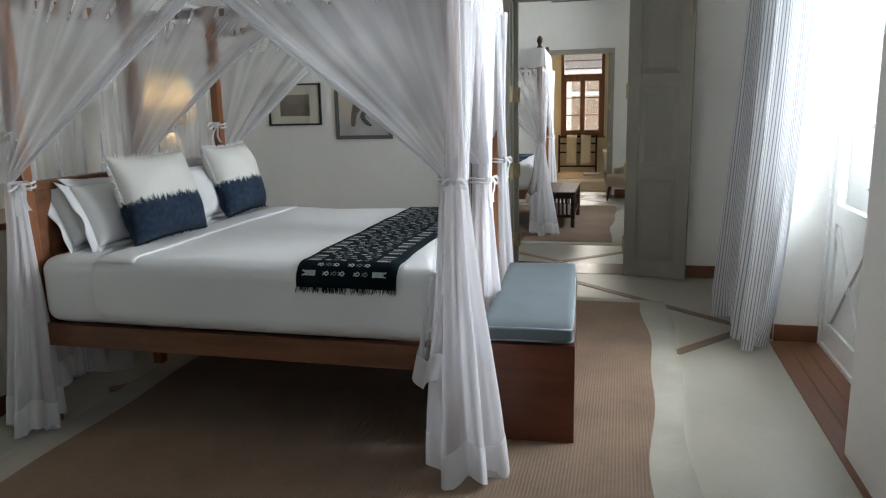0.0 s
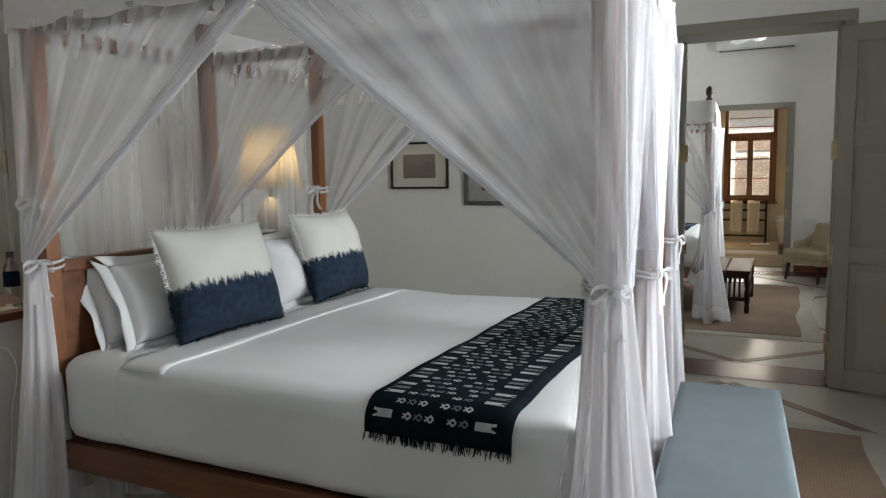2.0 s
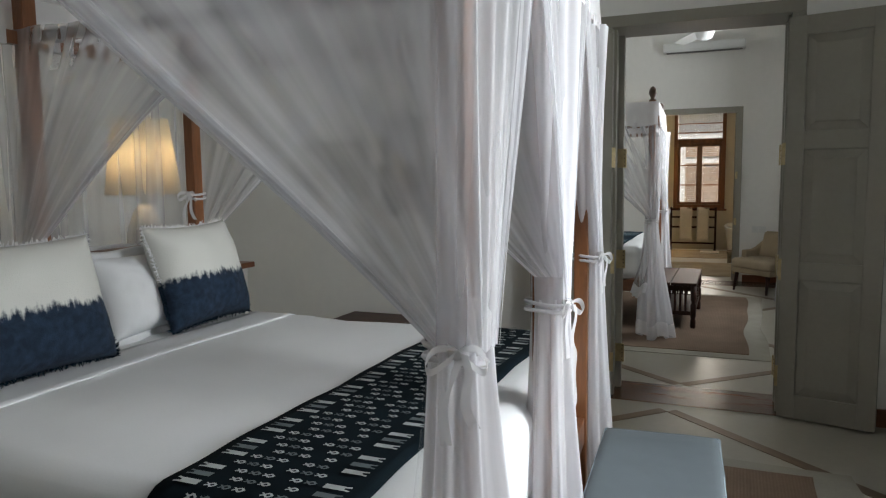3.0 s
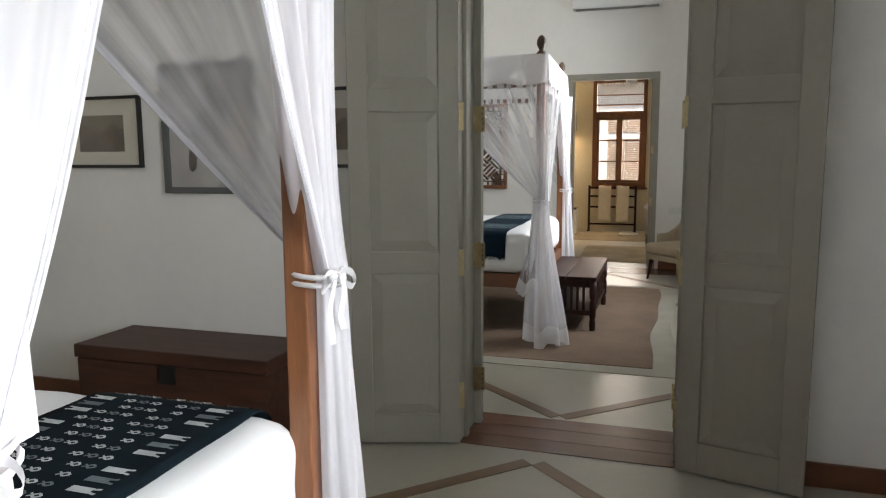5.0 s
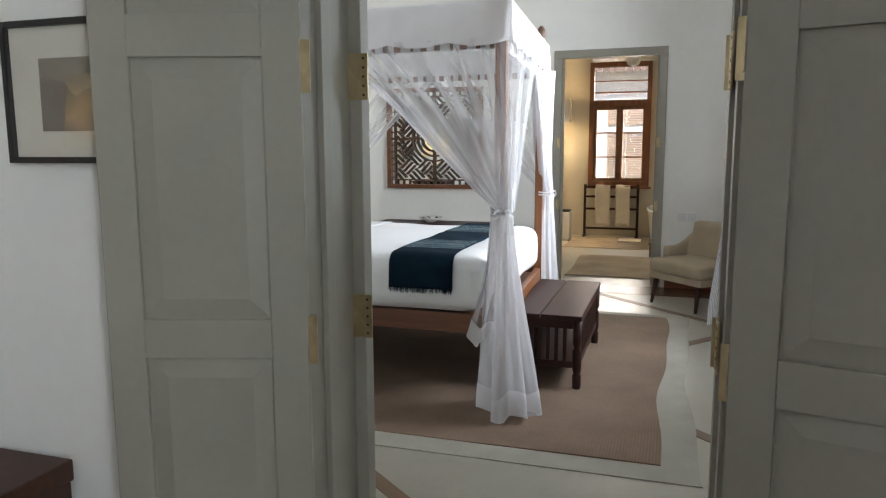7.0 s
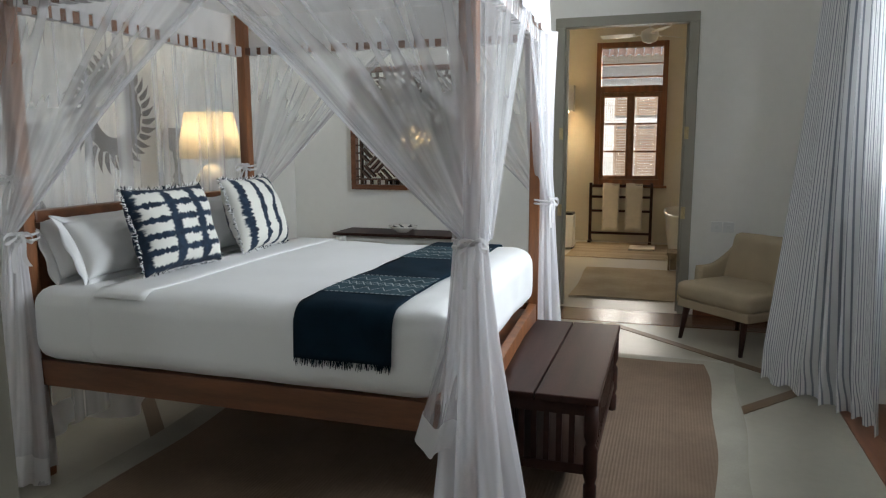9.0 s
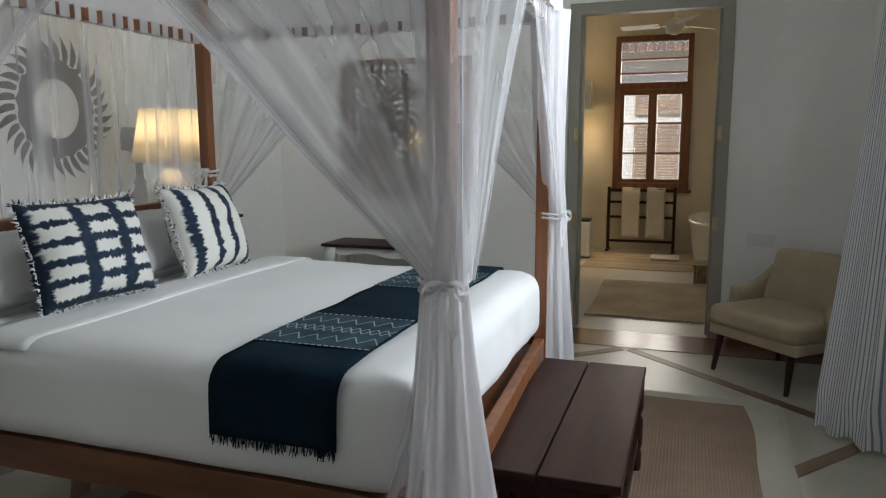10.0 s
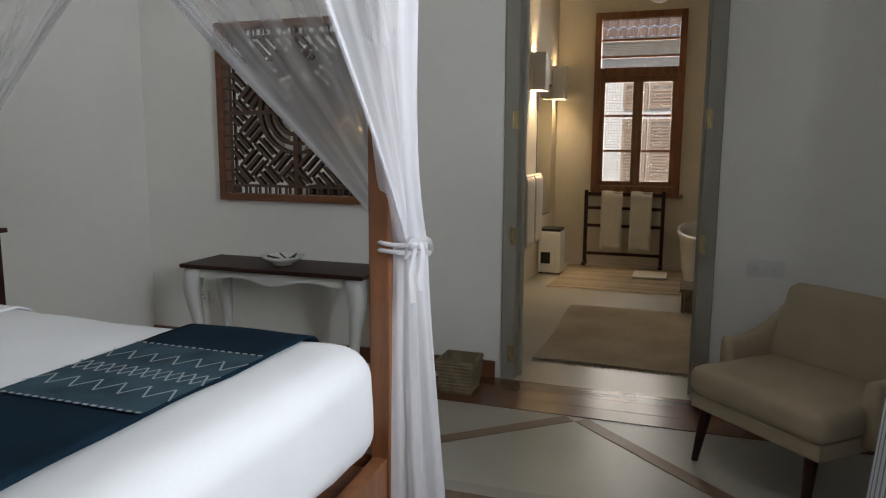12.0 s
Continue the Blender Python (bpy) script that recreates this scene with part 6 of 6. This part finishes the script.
def flat_rug(x0, x1, y0, y1, label):
    t = thing("bath_rug", label, "rug")
    b = sheet(bmesh.new(), 20, 24, lambda u, v: (lerp(x0, x1, u) + 0.015 * math.sin(v * 5), lerp(y0, y1, v) + 0.01 * math.sin(u * 7), 0.007 + 0.002 * math.sin(u * 8 + v * 11)))
    p = part("weave", b, M_JUTE, t)
    q = p.modifiers.new("thick", "SOLIDIFY")
    q.thickness, q.offset = 0.006, -1
    b = bmesh.new()
    for k in (0.07, 0.10, 0.16, 0.31, 0.34, 0.5, 0.53, 0.68, 0.84, 0.90, 0.93):
        sheet(b, 10, 1, lambda u, v: (lerp(x0 + 0.01, x1 - 0.01, u) + 0.015 * math.sin(k * 5), lerp(y0, y1, k) + 0.02 * v, 0.0105))
    part("stripes", b, M_WICKER, t, "darker woven stripes")
    b = bmesh.new()
    r = random.Random(9)
    for i in range(90):
        x = lerp(x0, x1, (i + 0.5) / 90)
        for y, s in ((y0, -1), (y1, 1)):
            rod(b, (x, y, 0.006), (x + r.uniform(-.01, .01), y + s * r.uniform(0.03, 0.06), 0.003), 0.003, seg=4)
    part("fringe", b, M_JUTE, t)["kind"] = "stuff"
    return t


flat_rug(-0.40, 0.95, 6.43, 8.06, "pale flat-woven fringed rug on the bathroom floor")
flat_rug(-0.78, 0.50, 8.83, 10.20, "pale flat-woven fringed rug below the window")
solid("bath_mat", box(-0.03, 0.31, 9.50, 9.86, 0.012, 0.036, bev=0.010), M_TOWEL, "folded white towelling mat on the rug", "mat")

rk = thing("towel_rack", "dark wooden standing towel rack under the window", "towel rack")
for x in (-0.62, 0.22):
    part("upright", box(x - 0.02, x + 0.02, 10.24, 10.275, 0.0, 0.86, bev=0.004), M_DARK, rk)
    part("foot", box(x - 0.022, x + 0.022, 10.14, 10.36, 0.0, 0.035, bev=0.004), M_DARK, rk)
for z in (0.14, 0.46, 0.66, 0.82):
    part("rail", box(-0.60, 0.20, 10.246, 10.27, z - 0.017, z + 0.017, bev=0.003), M_DARK, rk)
for x in (-0.45, -0.13):
    tw = thing("towel", "white towel hanging over the wooden rack", "towel", "towels on the rack")
    b = sheet(bmesh.new(), 8, 22, lambda u, v: (x + 0.23 * u, 10.256 - (0.028 if v < 0.47 else (-0.028 if v > 0.53 else 0.028 * math.cos(math.pi * (v - 0.47) / 0.06))), 0.848 - abs(v - 0.5) * 1.32 + 0.006 * math.sin(u * 6)))
    p = part("cloth", b, M_TOWEL, tw, smooth=True)
    q = p.modifiers.new("thick", "SOLIDIFY")
    q.thickness, q.offset = 0.012, 0

tub = thing("bathtub", "white freestanding bathtub beside the wall", "bathtub")
b = bmesh.new()
prof = [(0.80, 0.0, 0.0), (0.84, 0.04, 0.0), (0.94, 0.30, 0), (1.0, 0.50, 0), (1.06, 0.545, 0), (1.06, 0.565, 0), (1.0, 0.57, 0), (0.93, 0.50, 0), (0.82, 0.16, 0), (0.5, 0.10, 0)]
rings = []
for s, z, _ in prof:
    ring = []
    for k in range(40):
        a = 2 * math.pi * k / 40
        ca, sa = math.cos(a), math.sin(a)
        ring.append(b.verts.new((0.79 + 0.37 * s * math.copysign(abs(ca) ** 0.75, ca), 9.35 + 0.80 * s * math.copysign(abs(sa) ** 0.75, sa), z)))
    rings.append(ring)
for a, c in zip(rings, rings[1:]):
    for k in range(40):
        b.faces.new((a[k], a[(k + 1) % 40], c[(k + 1) % 40], c[k]))
b.faces.new(rings[0][::-1])
b.faces.new(rings[-1])
part("shell", b, M_CERAM, tub, smooth=True)
stl = thing("step_stool", "plain wooden step beside the bathtub", "stool")
part("tread", box(0.46, 0.80, 8.10, 8.48, 0.17, 0.20, bev=0.006), M_WICKER, stl)
for x in (0.475, 0.765):
    part("side", box(x, x + 0.022, 8.12, 8.46, 0.0, 0.17, bev=0.003), M_WICKER, stl)
part("front", box(0.50, 0.763, 8.12, 8.14, 0.01, 0.168), M_WICKER, stl)

for y, z, power in ((9.03, 1.89, 84), (10.12, 1.87, 24)):
    sc = thing("wall_sconce", "white plaster wall light glowing downwards", "wall lamp", "bathroom wall lights")
    b = bmesh.new()
    for a in ((-1.018, -0.88, y, y + 0.012), (-1.018, -0.88, y + 0.168, y + 0.18), (-0.892, -0.88, y + 0.012, y + 0.168)):
        bx(b, a[0], a[1], a[2], a[3], z, z + 0.36)
    part("shell", b, M_CERAM, sc)
    part("bulb", lathe(bmesh.new(), [(0.01, 0), (0.028, 0.03), (0.02, 0.07), (0.01, 0.09)], (-0.955, y + 0.09, z + 0.17), 12), M_BULB, sc, "glowing bulb", smooth=True)
    point_light("sconce_glow", (-0.955, y + 0.09, z + 0.16), power, WARM, 0.05)
mr = thing("bathroom_mirror", "tall narrow mirror on the cream wall", "mirror")
part("glass", box(-1.016, -1.006, 9.36, 10.08, 0.62, 2.0), M_MIRROR, mr)
part("backing", box(-1.0195, -1.0165, 9.34, 10.10, 0.60, 2.02), M_STEEL, mr)
tb = thing("towel_bar", "chrome towel bar fixed to the bathroom wall", "towel bar")
part("bar", rod(bmesh.new(), (-0.95, 8.52, 1.06), (-0.95, 9.30, 1.06), 0.008), M_CHROME, tb)
for y in (8.53, 9.29):
    part("bracket", rod(bmesh.new(), (-1.019, y, 1.06), (-0.95, y, 1.06), 0.008), M_CHROME, tb)
for y in (8.56, 8.94):
    tw = thing("towel", "cream towel hanging from a chrome bar", "towel", "towels on the bar")
    b = sheet(bmesh.new(), 8, 22, lambda u, v: (-0.95 + (0.018 if v < 0.47 else (-0.018 if v > 0.53 else 0.018 * math.cos(math.pi * (v - 0.47) / 0.06))) + 0.006 * math.sin(u * 12) * abs(v - 0.5), y + 0.33 * u, 1.078 - abs(v - 0.5) * 1.35))
    p = part("cloth", b, M_TOWEL, tw, smooth=True)
    q = p.modifiers.new("thick", "SOLIDIFY")
    q.thickness, q.offset = 0.010, 0
dh = thing("dehumidifier", "white box-shaped dehumidifier with a dark top", "appliance")
part("body", box(-1.0, -0.76, 9.46, 9.72, 0.02, 0.46, bev=0.015), M_PLASTIC, dh)
part("top", box(-0.99, -0.77, 9.47, 9.71, 0.46, 0.49, bev=0.008), M_STEEL, dh, "dark plastic top")
part("label_panel", box(-0.97, -0.87, 9.456, 9.4595, 0.12, 0.24), M_STEEL, dh, "dark printed panel")
part("tank_window", box(-0.83, -0.80, 9.456, 9.4595, 0.10, 0.26), M_WHITEP, dh)
for sx in (-0.98, -0.78):
    part("foot", box(sx - 0.01, sx + 0.01, 9.5, 9.68, 0.0, 0.02), M_STEEL, dh)
